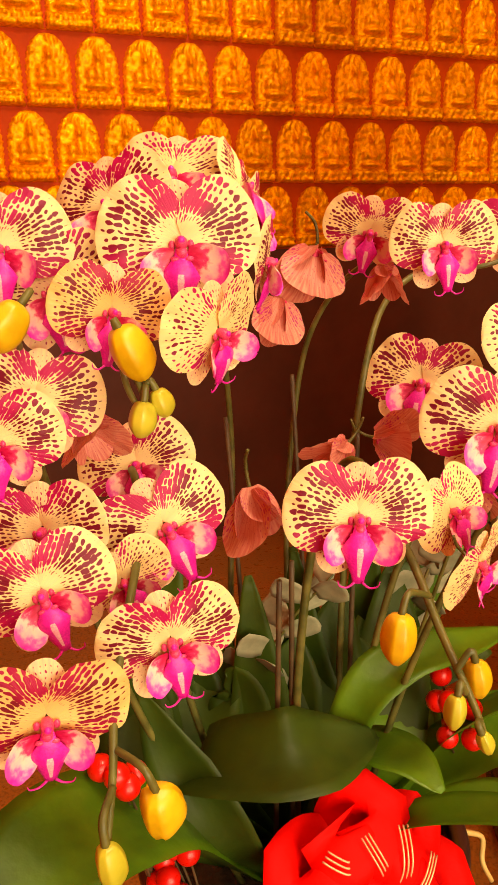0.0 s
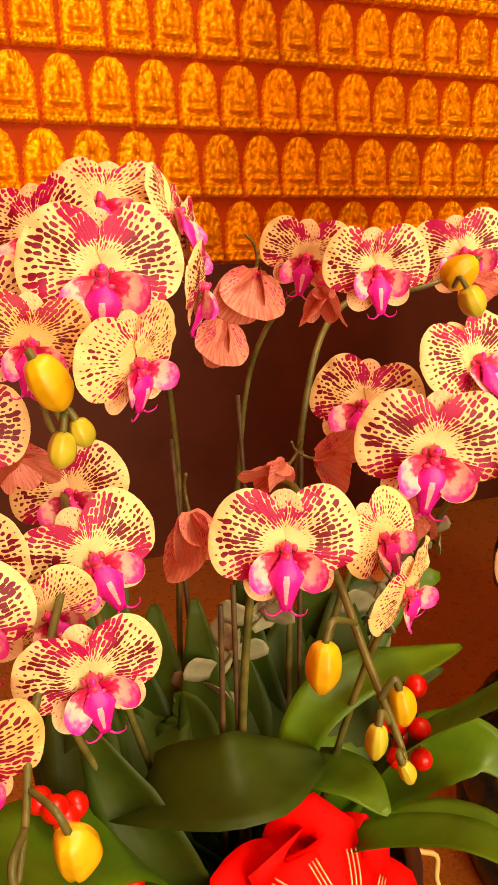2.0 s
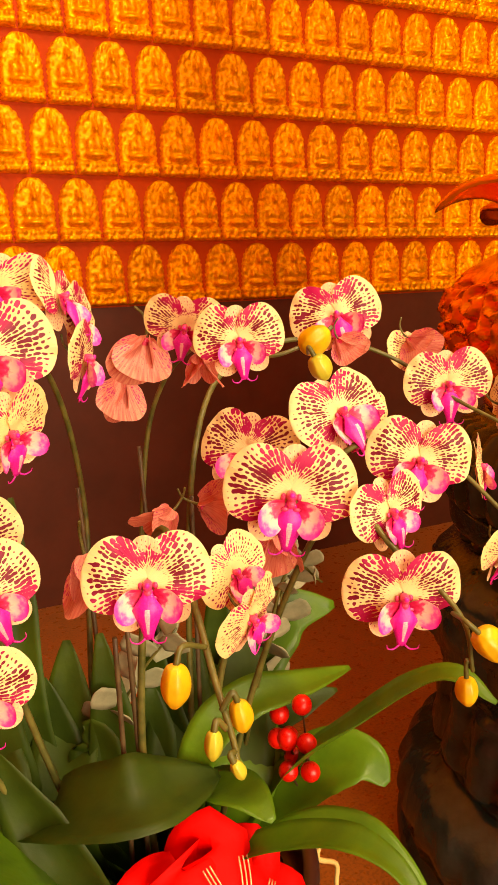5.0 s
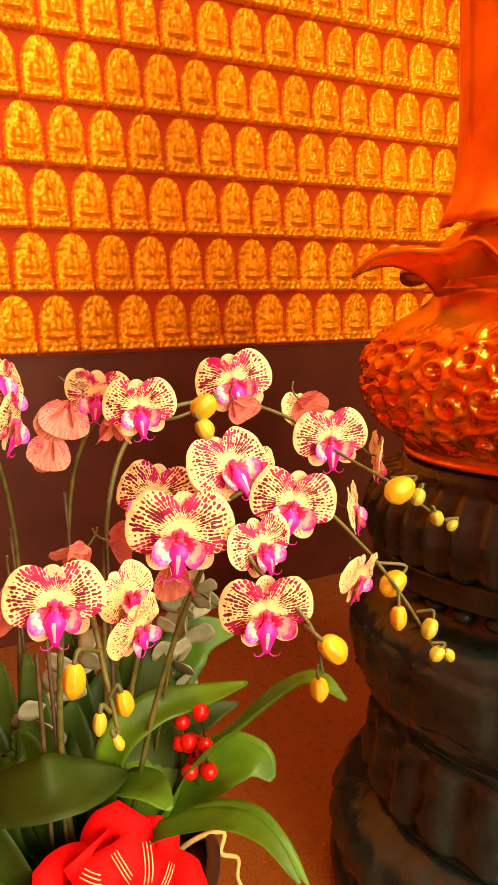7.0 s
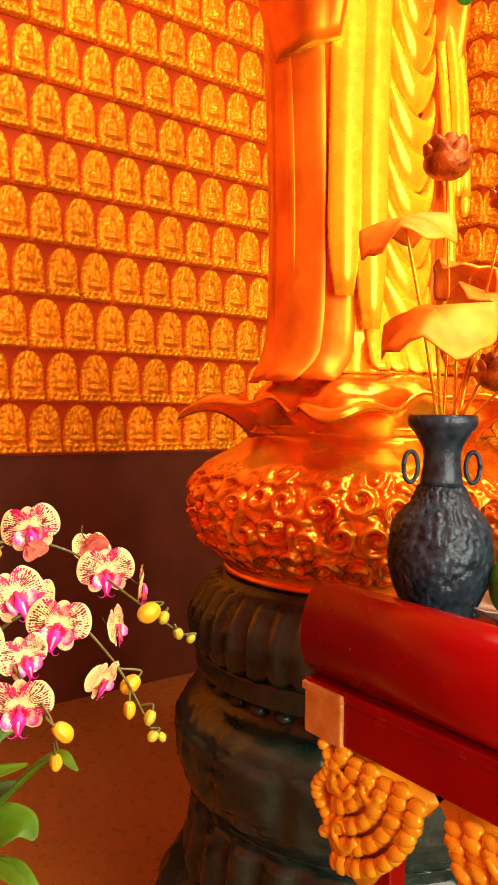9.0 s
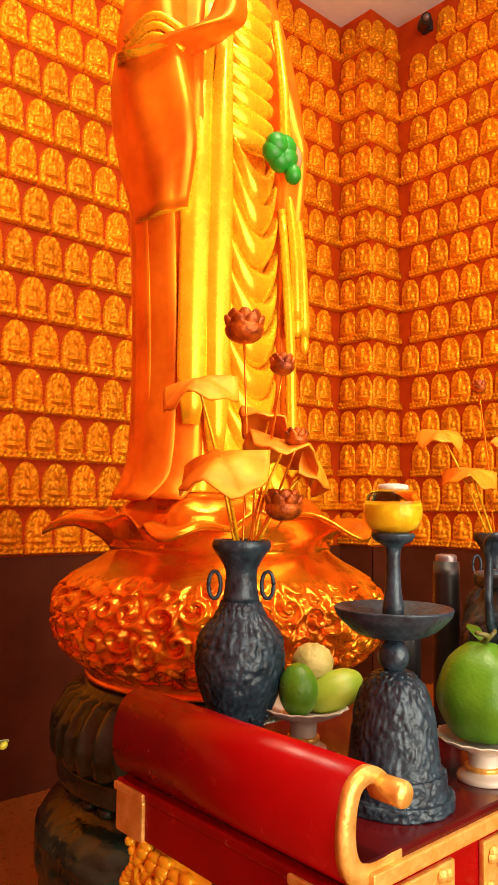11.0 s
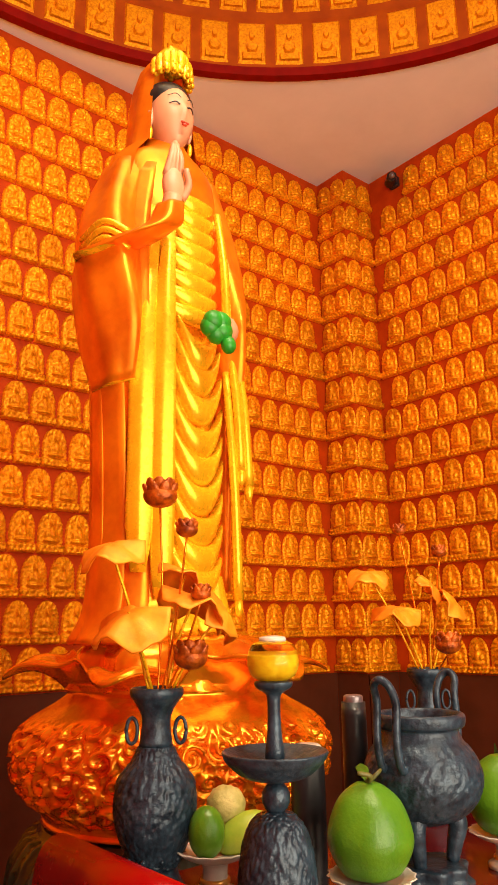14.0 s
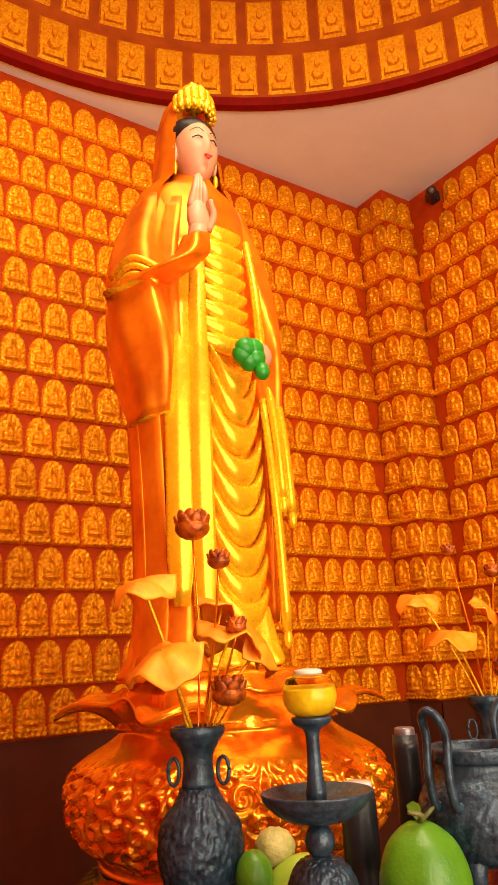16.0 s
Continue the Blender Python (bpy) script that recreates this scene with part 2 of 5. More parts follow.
PETAL_GOLD = petal_material("warm_spotted_petal", (0.95, 0.66, 0.20), (0.92, 0.58, 0.24), (0.20, 0.003, 0.015), (0.42, 0.003, 0.06), 0.46, 0.26)
PETAL_SEPAL = petal_material("sepal", (0.93, 0.72, 0.36), (0.90, 0.50, 0.36), (0.40, 0.004, 0.08), (0.62, 0.02, 0.2), 0.20, 0.18)
LIP = varied("magenta_lip", (0.62, 0.006, 0.30), (0.85, 0.02, 0.45), 60, 0.4, 0, 0.1, 120)
LIP_SIDE = material("lip_side_lobe", (0.9, 0.6, 0.5), 0.45)


def lobe_colours(m):
    """Crimson at the base, pale in the middle, magenta along the rim."""
    uv = m.node_tree.nodes.new("ShaderNodeUVMap")
    sep = m.node_tree.nodes.new("ShaderNodeSeparateXYZ")
    link(m, uv, "UV", sep, 0)
    blot = node(m, "ShaderNodeTexNoise", Scale=5.0, Detail=3.0)
    link(m, uv, "UV", blot, "Vector")
    mr = node(m, "ShaderNodeMapRange", To_Min=-0.35, To_Max=0.35)
    link(m, blot, "Fac", mr, "Value")
    add = m.node_tree.nodes.new("ShaderNodeMath")
    link(m, sep, "Y", add, 0)
    link(m, mr, "Result", add, 1)
    ramp = m.node_tree.nodes.new("ShaderNodeValToRGB")
    els = ramp.color_ramp.elements
    els[0].position, els[0].color = 0.20, (0.50, 0.002, 0.06, 1)
    els[1].position, els[1].color = 1.0, (0.80, 0.02, 0.42, 1)
    for pos, col in ((0.40, (0.72, 0.04, 0.16, 1)), (0.54, (0.93, 0.60, 0.48, 1)), (0.68, (0.92, 0.50, 0.50, 1)), (0.84, (0.86, 0.10, 0.45, 1))):
        els.new(pos).color = col
    link(m, add, 0, ramp, "Fac")
    link(m, ramp, "Color", m.node_tree.nodes["Principled BSDF"], "Base Color")


lobe_colours(LIP_SIDE)
LIP_PALE = varied("pale_lip_streak", (0.85, 0.30, 0.50), (0.92, 0.62, 0.62), 80, 0.4)
COLUMN = varied("orchid_column", (0.62, 0.01, 0.10), (0.85, 0.10, 0.24), 120, 0.4)


# ---- mesh helpers ----
def mesh_of(name, bm, mats, smooth=True):
    bmesh.ops.recalc_face_normals(bm, faces=bm.faces)
    for fc in bm.faces:
        fc.smooth = smooth
    me = bpy.data.meshes.new(name)
    bm.to_mesh(me)
    bm.free()
    for m in mats if isinstance(mats, (list, tuple)) else (mats,):
        me.materials.append(m)
    return me


def thing(name, at, label, category, group="", kind=""):
    ob = new(name)
    ob.location = at
    ob.empty_display_size = 0.05
    return tagged(ob, label, category, group, kind)


def base_of(ob):
    m = Matrix.Translation(ob.location)
    while ob.parent:
        ob = ob.parent
        m = Matrix.Translation(ob.location) @ m
    return m


def part(name, bm, mats, parent, label="", smooth=True, at=None):
    """Links a bmesh, given in world places, as one mesh under a thing."""
    if at is None:
        bmesh.ops.transform(bm, matrix=base_of(parent).inverted(), verts=bm.verts)
    ob = new(name, mesh_of(name, bm, mats, smooth))
    ob.parent = parent
    if at is not None:
        ob.matrix_basis = at
    return tagged(ob, label)


def solo(name, bm, mats, label, category, kind="", group="", smooth=False):
    ob = new(name, mesh_of(name, bm, mats, smooth))
    return tagged(ob, label, category, group, kind)


def add_box(bm, x0, x1, y0, y1, z0, z1, bevel=0.0, mat=0):
    r = bmesh.ops.create_cube(bm, size=1)
    bmesh.ops.transform(bm, verts=r["verts"], matrix=Matrix.LocRotScale(((x0 + x1) / 2, (y0 + y1) / 2, (z0 + z1) / 2), None, (abs(x1 - x0), abs(y1 - y0), abs(z1 - z0))))
    faces = {fc for v in r["verts"] for fc in v.link_faces}
    for fc in faces:
        fc.material_index = mat
    if bevel:
        edges = list({e for v in r["verts"] for e in v.link_edges})
        bmesh.ops.bevel(bm, geom=edges, offset=bevel, segments=2, affect="EDGES", profile=0.6)
    return bm


def box(*args, **kw):
    return add_box(bmesh.new(), *args, **kw)


def smooth_line(pts, n):
    """Catmull-Rom through the points."""
    pts = [Vector(p) for p in pts]
    pts = [2 * pts[0] - pts[1]] + pts + [2 * pts[-1] - pts[-2]]
    out = []
    for i in range(1, len(pts) - 2):
        a, b, c, d = pts[i - 1 : i + 3]
        for k in range(n):
            t = k / n
            out.append(0.5 * (2 * b + (c - a) * t + (2 * a - 5 * b + 4 * c - d) * t * t + (3 * b - a - 3 * c + d) * t**3))
    return out + [pts[-2]]


def add_tube(bm, pts, r0, r1=None, sides=8, n=6, mat=0, caps=True):
    r1 = r0 if r1 is None else r1
    line = smooth_line(pts, n)
    rings, side = [], None
    for i, p in enumerate(line):
        d = (line[min(i + 1, len(line) - 1)] - line[max(i - 1, 0)]).normalized()
        if side is None:
            side = d.orthogonal().normalized()
        side = (side - d * side.dot(d)).normalized()
        up = d.cross(side)
        r = r0 + (r1 - r0) * i / (len(line) - 1)
        rings.append([bm.verts.new(p + r * (math.cos(a) * side + math.sin(a) * up)) for a in (2 * math.pi * k / sides for k in range(sides))])
    for a, b in zip(rings, rings[1:]):
        for k in range(sides):
            bm.faces.new((a[k], a[(k + 1) % sides], b[(k + 1) % sides], b[k])).material_index = mat
    if caps:
        bm.faces.new(rings[0][::-1]).material_index = mat
        bm.faces.new(rings[-1]).material_index = mat
    return bm


def tube(*args, **kw):
    return add_tube(bmesh.new(), *args, **kw)


def add_lathe(bm, centre, profile, seg=48, bump=None, mat=0):
    """A turned form: profile of (radius, height); bump(angle, height, radius) moves the radius."""
    cx, cy, cz = centre
    rings = []
    for r, z in profile:
        ring = []
        for k in range(seg):
            a = 2 * math.pi * k / seg
            q = r + (bump(a, z, r) if bump else 0)
            ring.append(bm.verts.new((cx + q * math.cos(a), cy + q * math.sin(a), cz + z)))
        rings.append(ring)
    for a, b in zip(rings, rings[1:]):
        for k in range(seg):
            bm.faces.new((a[k], a[(k + 1) % seg], b[(k + 1) % seg], b[k])).material_index = mat
    bm.faces.new(rings[0][::-1]).material_index = mat
    bm.faces.new(rings[-1]).material_index = mat
    return bm


def lathe(*args, **kw):
    return add_lathe(bmesh.new(), *args, **kw)


def fine(profile, n):
    """A turned profile, rounded between its points."""
    return [(max(p.x, 0.0005), p.z) for p in smooth_line([(r, 0, z) for r, z in profile], n)]


def add_ball(bm, centre, radii, turn=None, seg=16, rings=10, bump=0.0, freq=20, mat=0):
    r = bmesh.ops.create_uvsphere(bm, u_segments=seg, v_segments=rings, radius=1)
    m = Matrix.LocRotScale(centre, turn, radii if hasattr(radii, "__len__") else (radii,) * 3)
    for v in r["verts"]:
        if bump:
            v.co *= 1 + bump * noise.noise(v.co * freq)
        v.co = m @ v.co
    for fc in {fc for v in r["verts"] for fc in v.link_faces}:
        fc.material_index = mat
    return bm


def ball(*args, **kw):
    return add_ball(bmesh.new(), *args, **kw)


def add_blade(bm, pts, width, up=(0, 0, 1), fold=0.25, n=6, across=6, thick=0.0012, tip=0.12, droop=0.0, mat=0, start=0.45):
    """A strap leaf along a line: pointed, folded along the middle, with thickness."""
    line = smooth_line(pts, n)
    up = Vector(up)
    tops, lows = [], []
    for i, p in enumerate(line):
        t = i / (len(line) - 1)
        d = (line[min(i + 1, len(line) - 1)] - line[max(i - 1, 0)]).normalized()
        side = d.cross(up)
        side = side.normalized() if side.length > 1e-4 else d.orthogonal().normalized()
        nrm = side.cross(d).normalized()
        w = width * (start + (1 - start) * min(1, t / 0.4)) * min(1, max(tip, 0.0) * 0.5 + (1 - t) * (2.4 if tip < 0.5 else 4.0)) ** 0.75 if t < 0.995 else width * 0.06 * (1 + 8 * tip)
        row, low = [], []
        for k in range(across + 1):
            u = 2 * k / across - 1
            q = p + side * u * w / 2 + nrm * (fold * abs(u) ** 1.4 * w / 2 + 0.012 * width * math.sin(9 * t + 3 * u))
            row.append(bm.verts.new(q))
            low.append(bm.verts.new(q - nrm * thick * (1.2 - abs(u))))
        tops.append(row)
        lows.append(low)
    for rows in (tops, lows):
        for a, b in zip(rows, rows[1:]):
            for k in range(across):
                bm.faces.new((a[k], a[k + 1], b[k + 1], b[k])).material_index = mat
    for k in (0, across):
        for i in range(len(line) - 1):
            bm.faces.new((tops[i][k], tops[i + 1][k], lows[i + 1][k], lows[i][k])).material_index = mat
    for i in (0, -1):
        for k in range(across):
            bm.faces.new((tops[i][k], tops[i][k + 1], lows[i][k + 1], lows[i][k])).material_index = mat
    return bm


def blade(*args, **kw):
    return add_blade(bmesh.new(), *args, **kw)


# ---- the hall ----
XB, XW, YS, ZC = 0.35, -6.75, -6.7, 5.576  # east wall, west wall, south wall, ceiling
DADO_TOP = 1.286
PX, PZ, Z1 = 0.18, 0.2645, 1.420  # niche pitch and height of the lowest row's middle
ROWS = 16

bm = bmesh.new()
add_box(bm, XW - 0.2, XB + 0.2, YS - 0.2, 0.2, -0.2, 0)
solo("floor", bm, GRANITE, "brown speckled polished granite floor", "floor", "structure")

wall_n = solo("wall_north", box(XW, 0, 0, 0.2, 0, ZC), RED_WALL, "red wall covered with rows of gilded niche plaques", "wall", "structure")
wall_e = solo("wall_east", box(XB, XB + 0.2, YS, -0.32, 0, ZC), RED_WALL, "red wall covered with rows of gilded niche plaques", "wall", "structure")
pillar = solo("wall_corner_pillar", box(0, XB + 0.2, -0.32, 0.2, 0, ZC), RED_WALL, "square corner pillar covered with gilded niche plaques", "pillar", "structure")
solo("wall_west", box(XW - 0.2, XW, YS, 0.2, 0, ZC), RED_WALL, "plain red wall", "wall", "structure")
# unseen wall that closes the hall, its doorway assumed
bm = bmesh.new()
add_box(bm, XW - 0.2, -5.4, YS - 0.2, YS, 0, ZC)
add_box(bm, -1.8, XB + 0.2, YS - 0.2, YS, 0, ZC)
add_box(bm, -5.4, -1.8, YS - 0.2, YS, 3.5, ZC)
solo("wall_south", bm, RED_WALL, "plain red wall with a wide doorway", "wall", "structure")
for nm, b in (("dado_north", box(XW, -0.014, -0.014, -0.001, 0, DADO_TOP)), ("dado_east", box(XB - 0.014, XB - 0.001, YS, -0.336, 0, DADO_TOP)),
              ("dado_pillar_side", box(-0.014, -0.001, -0.334, -0.016, 0, DADO_TOP)), ("dado_pillar_front", box(-0.012, XB - 0.016, -0.334, -0.321, 0, DADO_TOP))):
    solo(nm, b, DADO, "dark maroon dado panel below the niches", "dado", "structure")

# ceiling with a round opening, the drum and the dome above it
DC, DR = (-3.207, -3.337), 3.20
bm = bmesh.new()
seg = 96
inner = [bm.verts.new((DC[0] + DR * math.cos(2 * math.pi * k / seg), DC[1] + DR * math.sin(2 * math.pi * k / seg), ZC)) for k in range(seg)]
outer = []
for k in range(seg):
    c, s = math.cos(2 * math.pi * k / seg), math.sin(2 * math.pi * k / seg)
    fx = ((XB + 0.2 - DC[0]) if c > 0 else (DC[0] - XW + 0.2)) / max(abs(c), 1e-6)
    fy = ((0.2 - DC[1]) if s > 0 else (DC[1] - YS + 0.2)) / max(abs(s), 1e-6)
    q = min(fx, fy)
    outer.append(bm.verts.new((DC[0] + q * c, DC[1] + q * s, ZC)))
for k in range(seg):
    j = (k + 1) % seg
    bm.faces.new((inner[k], inner[j], outer[j], outer[k]))
for k, (cx, cy) in enumerate(((XB + 0.2, 0.2), (XW - 0.2, 0.2), (XW - 0.2, YS - 0.2), (XB + 0.2, YS - 0.2))):
    near = sorted(outer, key=lambda v: (v.co.x - cx) ** 2 + (v.co.y - cy) ** 2)[:2]
    bm.faces.new((near[0], near[1], bm.verts.new((cx, cy, ZC))))
ret = bmesh.ops.extrude_face_region(bm, geom=bm.faces[:])
bmesh.ops.translate(bm, verts=[v for v in ret["geom"] if isinstance(v, bmesh.types.BMVert)], vec=(0, 0, 0.12))
solo("ceiling", bm, PLASTER, "pale plaster ceiling round a wide dome", "ceiling", "structure")

bm = bmesh.new()
add_lathe_pts = [(DR + 0.03, -0.02), (DR + 0.03, 0.05), (DR - 0.035, 0.05), (DR - 0.035, -0.02)]
rings = [[bm.verts.new((DC[0] + r * math.cos(2 * math.pi * k / seg), DC[1] + r * math.sin(2 * math.pi * k / seg), ZC + z)) for k in range(seg)] for r, z in add_lathe_pts]
for a, b in zip(rings, rings[1:] + rings[:1]):
    for k in range(seg):
        bm.faces.new((a[k], a[(k + 1) % seg], b[(k + 1) % seg], b[k]))
solo("dome_rim_trim", bm, RED_TRIM, "dark red moulding round the foot of the dome", "trim", "structure")


def dome_at(ring, a):
    """Place on the dome: ring runs up its inside."""
    e = min(ring * 0.135, math.pi / 2)
    return Vector((DC[0] + DR * math.cos(e) * math.cos(a), DC[1] + DR * math.cos(e) * math.sin(a), ZC + 0.045 + DR * math.sin(e)))


bm = bmesh.new()
for j in range(11):
    lo = [bm.verts.new(dome_at(j, 2 * math.pi * k / seg)) for k in range(seg)]
    hi = [bm.verts.new(dome_at(j + 1, 2 * math.pi * k / seg)) for k in range(seg)]
    for k in range(seg):
        bm.faces.new((lo[k], lo[(k + 1) % seg], hi[(k + 1) % seg], hi[k]))
# relief tiles on the dome
NT = 72
for j in range(6):
    for k in range(NT):
        a0 = 2 * math.pi * (k + 0.5 * (j % 2)) / NT
        da = 2 * math.pi / NT
        def on(u, v, d):
            p = dome_at(j + v, a0 + u * da)
            n = (Vector((DC[0], DC[1], ZC + 0.1)) - p).normalized()
            return p + n * d
        def tile_quad(u0, u1, v0, v1, d0, d1):
            a = [bm.verts.new(on(u, v, d0)) for u, v in ((u0, v0), (u1, v0), (u1, v1), (u0, v1))]
            s = 0.12
            b = [bm.verts.new(on(u + (0.5 * (u0 + u1) - u) * s, v + (0.5 * (v0 + v1) - v) * s, d1)) for u, v in ((u0, v0), (u1, v0), (u1, v1), (u0, v1))]
            for i in range(4):
                bm.faces.new((a[i], a[(i + 1) % 4], b[(i + 1) % 4], b[i])).material_index = 1
            bm.faces.new(b).material_index = 1
        tile_quad(-0.38, 0.38, 0.12, 0.92, 0.0, 0.02)
        if j < 4:
            tile_quad(-0.27, 0.27, 0.17, 0.30, 0.02, 0.040)
            for u0, v0, ru, rv in ((0.0, 0.42, 0.19, 0.13), (0.0, 0.64, 0.085, 0.10)):
                ring0 = [bm.verts.new(on(u0 + ru * math.cos(q * math.pi / 4), v0 + rv * math.sin(q * math.pi / 4), 0.019)) for q in range(8)]
                ring1 = [bm.verts.new(on(u0 + 0.7 * ru * math.cos(q * math.pi / 4), v0 + 0.7 * rv * math.sin(q * math.pi / 4), 0.045)) for q in range(8)]
                for q in range(8):
                    bm.faces.new((ring0[q], ring0[(q + 1) % 8], ring1[(q + 1) % 8], ring1[q])).material_index = 1
                bm.faces.new(ring1).material_index = 1
DOME_GROUND = varied("dome_ground", (0.30, 0.048, 0.002), (0.40, 0.075, 0.002), 6, 0.6, spec=0.1)
solo("ceiling_dome", bm, [DOME_GROUND, GOLD_NICHE], "orange dome lined with rings of gilded relief tiles", "dome", "structure")


# ---- gilded niche plaques ----
def niche_data(w, h, seed, nu=20, nv=36):
    """A plaque with a jagged flame edge and a seated shape on a lotus base; local x across, z up, front towards -y."""
    verts, faces = [], []
    for i in range(nv + 1):
        v = i / nv
        if v < 0.2:
            hw = 0.475 + 0.02 * math.sin(v * 60 + seed)
        elif v < 0.46:
            hw = 0.458
        else:
            hw = 0.458 * max(0.0, 1 - ((v - 0.46) / 0.54) ** 2.5) ** 0.5
        if v > 0.2:
            hw += 0.017 * (i % 3 - 1) * min(1.0, (1 - v) * 9)
        hw = max(hw, 0.045)
        for j in range(nu + 1):
            u = 2 * j / nu - 1
            x = u * hw
            d = 0.060
            def lump(cx, cz, rx, rz, hgt):
                q = 1 - ((x - cx) / rx) ** 2 - ((v - cz) / rz) ** 2
                return hgt * math.sqrt(q) if q > 0 else 0
            if v > 0.2:
                rho = math.hypot(x / 0.45, (v - 0.50) / 0.50)
                th = math.atan2(x, v - 0.46)
                d += 0.024 * math.sin(15 * th + 3 * math.sin(9 * rho + seed)) * min(1, max(0, (rho - 0.42) * 5)) - 0.01 * (rho > 0.95)
                d += 0.044 * noise.noise((x * 13 + seed, v * 15, seed))
            d = max(d, 0.05 + lump(0, 0.68, 0.080, 0.075, 0.15), 0.05 + lump(0, 0.76, 0.045, 0.05, 0.12), 0.05 + lump(0, 0.48, 0.165, 0.16, 0.14), 0.05 + lump(0, 0.30, 0.30, 0.075, 0.18),
                    0.05 + lump(-0.18, 0.45, 0.06, 0.12, 0.12), 0.05 + lump(0.18, 0.45, 0.06, 0.12, 0.12), 0.06 + lump(0.03, 0.42, 0.07, 0.05, 0.17))
            d += 0.02 * noise.noise((x * 26, v * 30 + seed, seed))
            if v < 0.22:
                d = 0.13 + 0.06 * abs(math.sin(u * 7.8 + (1.57 if v < 0.11 else 0))) - 0.5 * abs(v % 0.11 - 0.055) + 0.05 * noise.noise((u * 5 + seed, v * 20, 3))
            if abs(u) > 0.99 or i in (0, nv):
                d = 0.0
            verts.append((x * w, -d * w * 1.25, (v - 0.5) * h))
    for i in range(nv):
        for j in range(nu):
            a = i * (nu + 1) + j
            faces.append((a, a + 1, a + nu + 2, a + nu + 1))
    return verts, faces


NICHES = []
for seed in (1.3, 5.7, 9.1):
    verts, faces = niche_data(0.180, 0.253, seed)
    me = bpy.data.meshes.new("niche_plaque")
    me.from_pydata(verts, [], faces)
    me.shade_smooth()
    me.materials.append(GOLD_NICHE)
    NICHES.append((me, verts, faces))


def niche_places(first, count, step, along, fixed, turn):
    """Poses of plaques, row by row; every second row is shifted by half a step."""
    out = []
    for r in range(1, ROWS + 1):
        z = Z1 + (r - 1) * PZ
        for i in range(count):
            s = first + (i + (0.0 if r % 2 == 0 else 0.5)) * step
            out.append((r, s, pose(*((s, fixed, z) if along == "x" else (fixed, s, z)), 0, 0, turn)))
    return out


def set_niche(m, parent, k):
    ob = new("niche_plaque", NICHES[k % 3][0])
    ob.parent = parent
    ob.matrix_basis = m
    return ob


def joined_niches(places, parent):
    verts, faces = [], []
    for k, m in enumerate(places):
        _, vs, fs = NICHES[k % 3]
        o = len(verts)
        verts += [tuple(m @ Vector(v)) for v in vs]
        faces += [tuple(o + q for q in fc) for fc in fs]
    me = bpy.data.meshes.new("niche_plaques")
    me.from_pydata(verts, [], faces)
    me.shade_smooth()
    me.materials.append(GOLD_NICHE)
    ob = new("niche_plaques", me)
    ob.parent = parent
    tagged(ob, "rows of gilded niche plaques", kind="stuff")


rest = []
k = 0
for r, s, m in niche_places(-0.108, 37, -PX, "x", -0.001, 0):
    k += 1
    if s > -4.75 and r <= 11:
        set_niche(m, wall_n, k * 7 % 5)
    else:
        rest.append(m)
joined_niches(rest, wall_n)
rest = []
for r, s, m in niche_places(-0.43, 20, -PX, "y", XB - 0.001, -90):
    k += 1
    if r == ROWS and s > -0.68:
        continue
    if s > -3.4:
        set_niche(m, wall_e, k * 7 % 5)
    else:
        rest.append(m)
joined_niches(rest, wall_e)
for r in range(1, ROWS + 1):
    z = Z1 + (r - 1) * PZ
    for i in range(2):
        k += 1
        set_niche(pose(-0.001, -0.085 - 0.16 * i, z, 0, 0, -90), pillar, k * 7 % 5)
        set_niche(pose(0.09 + 0.165 * i, -0.321, z, 0, 0, 0), pillar, k * 7 % 5)

# security camera under the ceiling, in the corner
cctv = thing("security_camera", (0.33, -0.62, ZC - 0.16), "small black security camera under the ceiling", "camera")
part("mount", box(0.31, 0.349, -0.67, -0.58, ZC - 0.20, ZC - 0.11, bevel=0.006), BLACK, cctv)
part("arm", tube([(0.33, -0.625, ZC - 0.15), (0.30, -0.635, ZC - 0.155), (0.26, -0.65, ZC - 0.17)], 0.016, 0.016, 8, 3), BLACK, cctv)
part("housing", tube([(0.30, -0.60, ZC - 0.155), (0.24, -0.66, ZC - 0.175), (0.18, -0.72, ZC - 0.195)], 0.046, 0.042, 14, 3), BLACK, cctv)
part("lens", ball((0.172, -0.728, ZC - 0.198), 0.026, seg=12, rings=8), GREY_METAL, cctv)

# ---- statue, its gilded vessel and the stone pedestal ----
SX, SY = -3.0, -2.18


def petal_wave(n, amp, z0, z1):
    return lambda a, z, r: amp * abs(math.sin(n * a / 2)) if z0 < z < z1 else 0.0


ped = thing("stone_pedestal", (SX, SY, 0), "dark green carved stone lotus pedestal in stacked tiers", "pedestal")
part("base_tier", lathe((SX, SY, 0), fine([(0.57, 0.001), (0.575, 0.06), (0.545, 0.10), (0.56, 0.16), (0.53, 0.23), (0.47, 0.27)], 4), 96, petal_wave(36, 0.020, 0.09, 0.25)), STONE, ped)
part("lower_tier", lathe((SX, SY, 0), fine([(0.47, 0.27), (0.465, 0.34), (0.45, 0.42), (0.445, 0.47), (0.455, 0.50)], 7), 160, lambda a, z, r: 0.026 * abs(math.sin(13 * a)) ** 0.7 * (0.29 < z < 0.46) + 0.010 * noise.noise((math.cos(a) * 12, math.sin(a) * 12, z * 26))), STONE, ped)
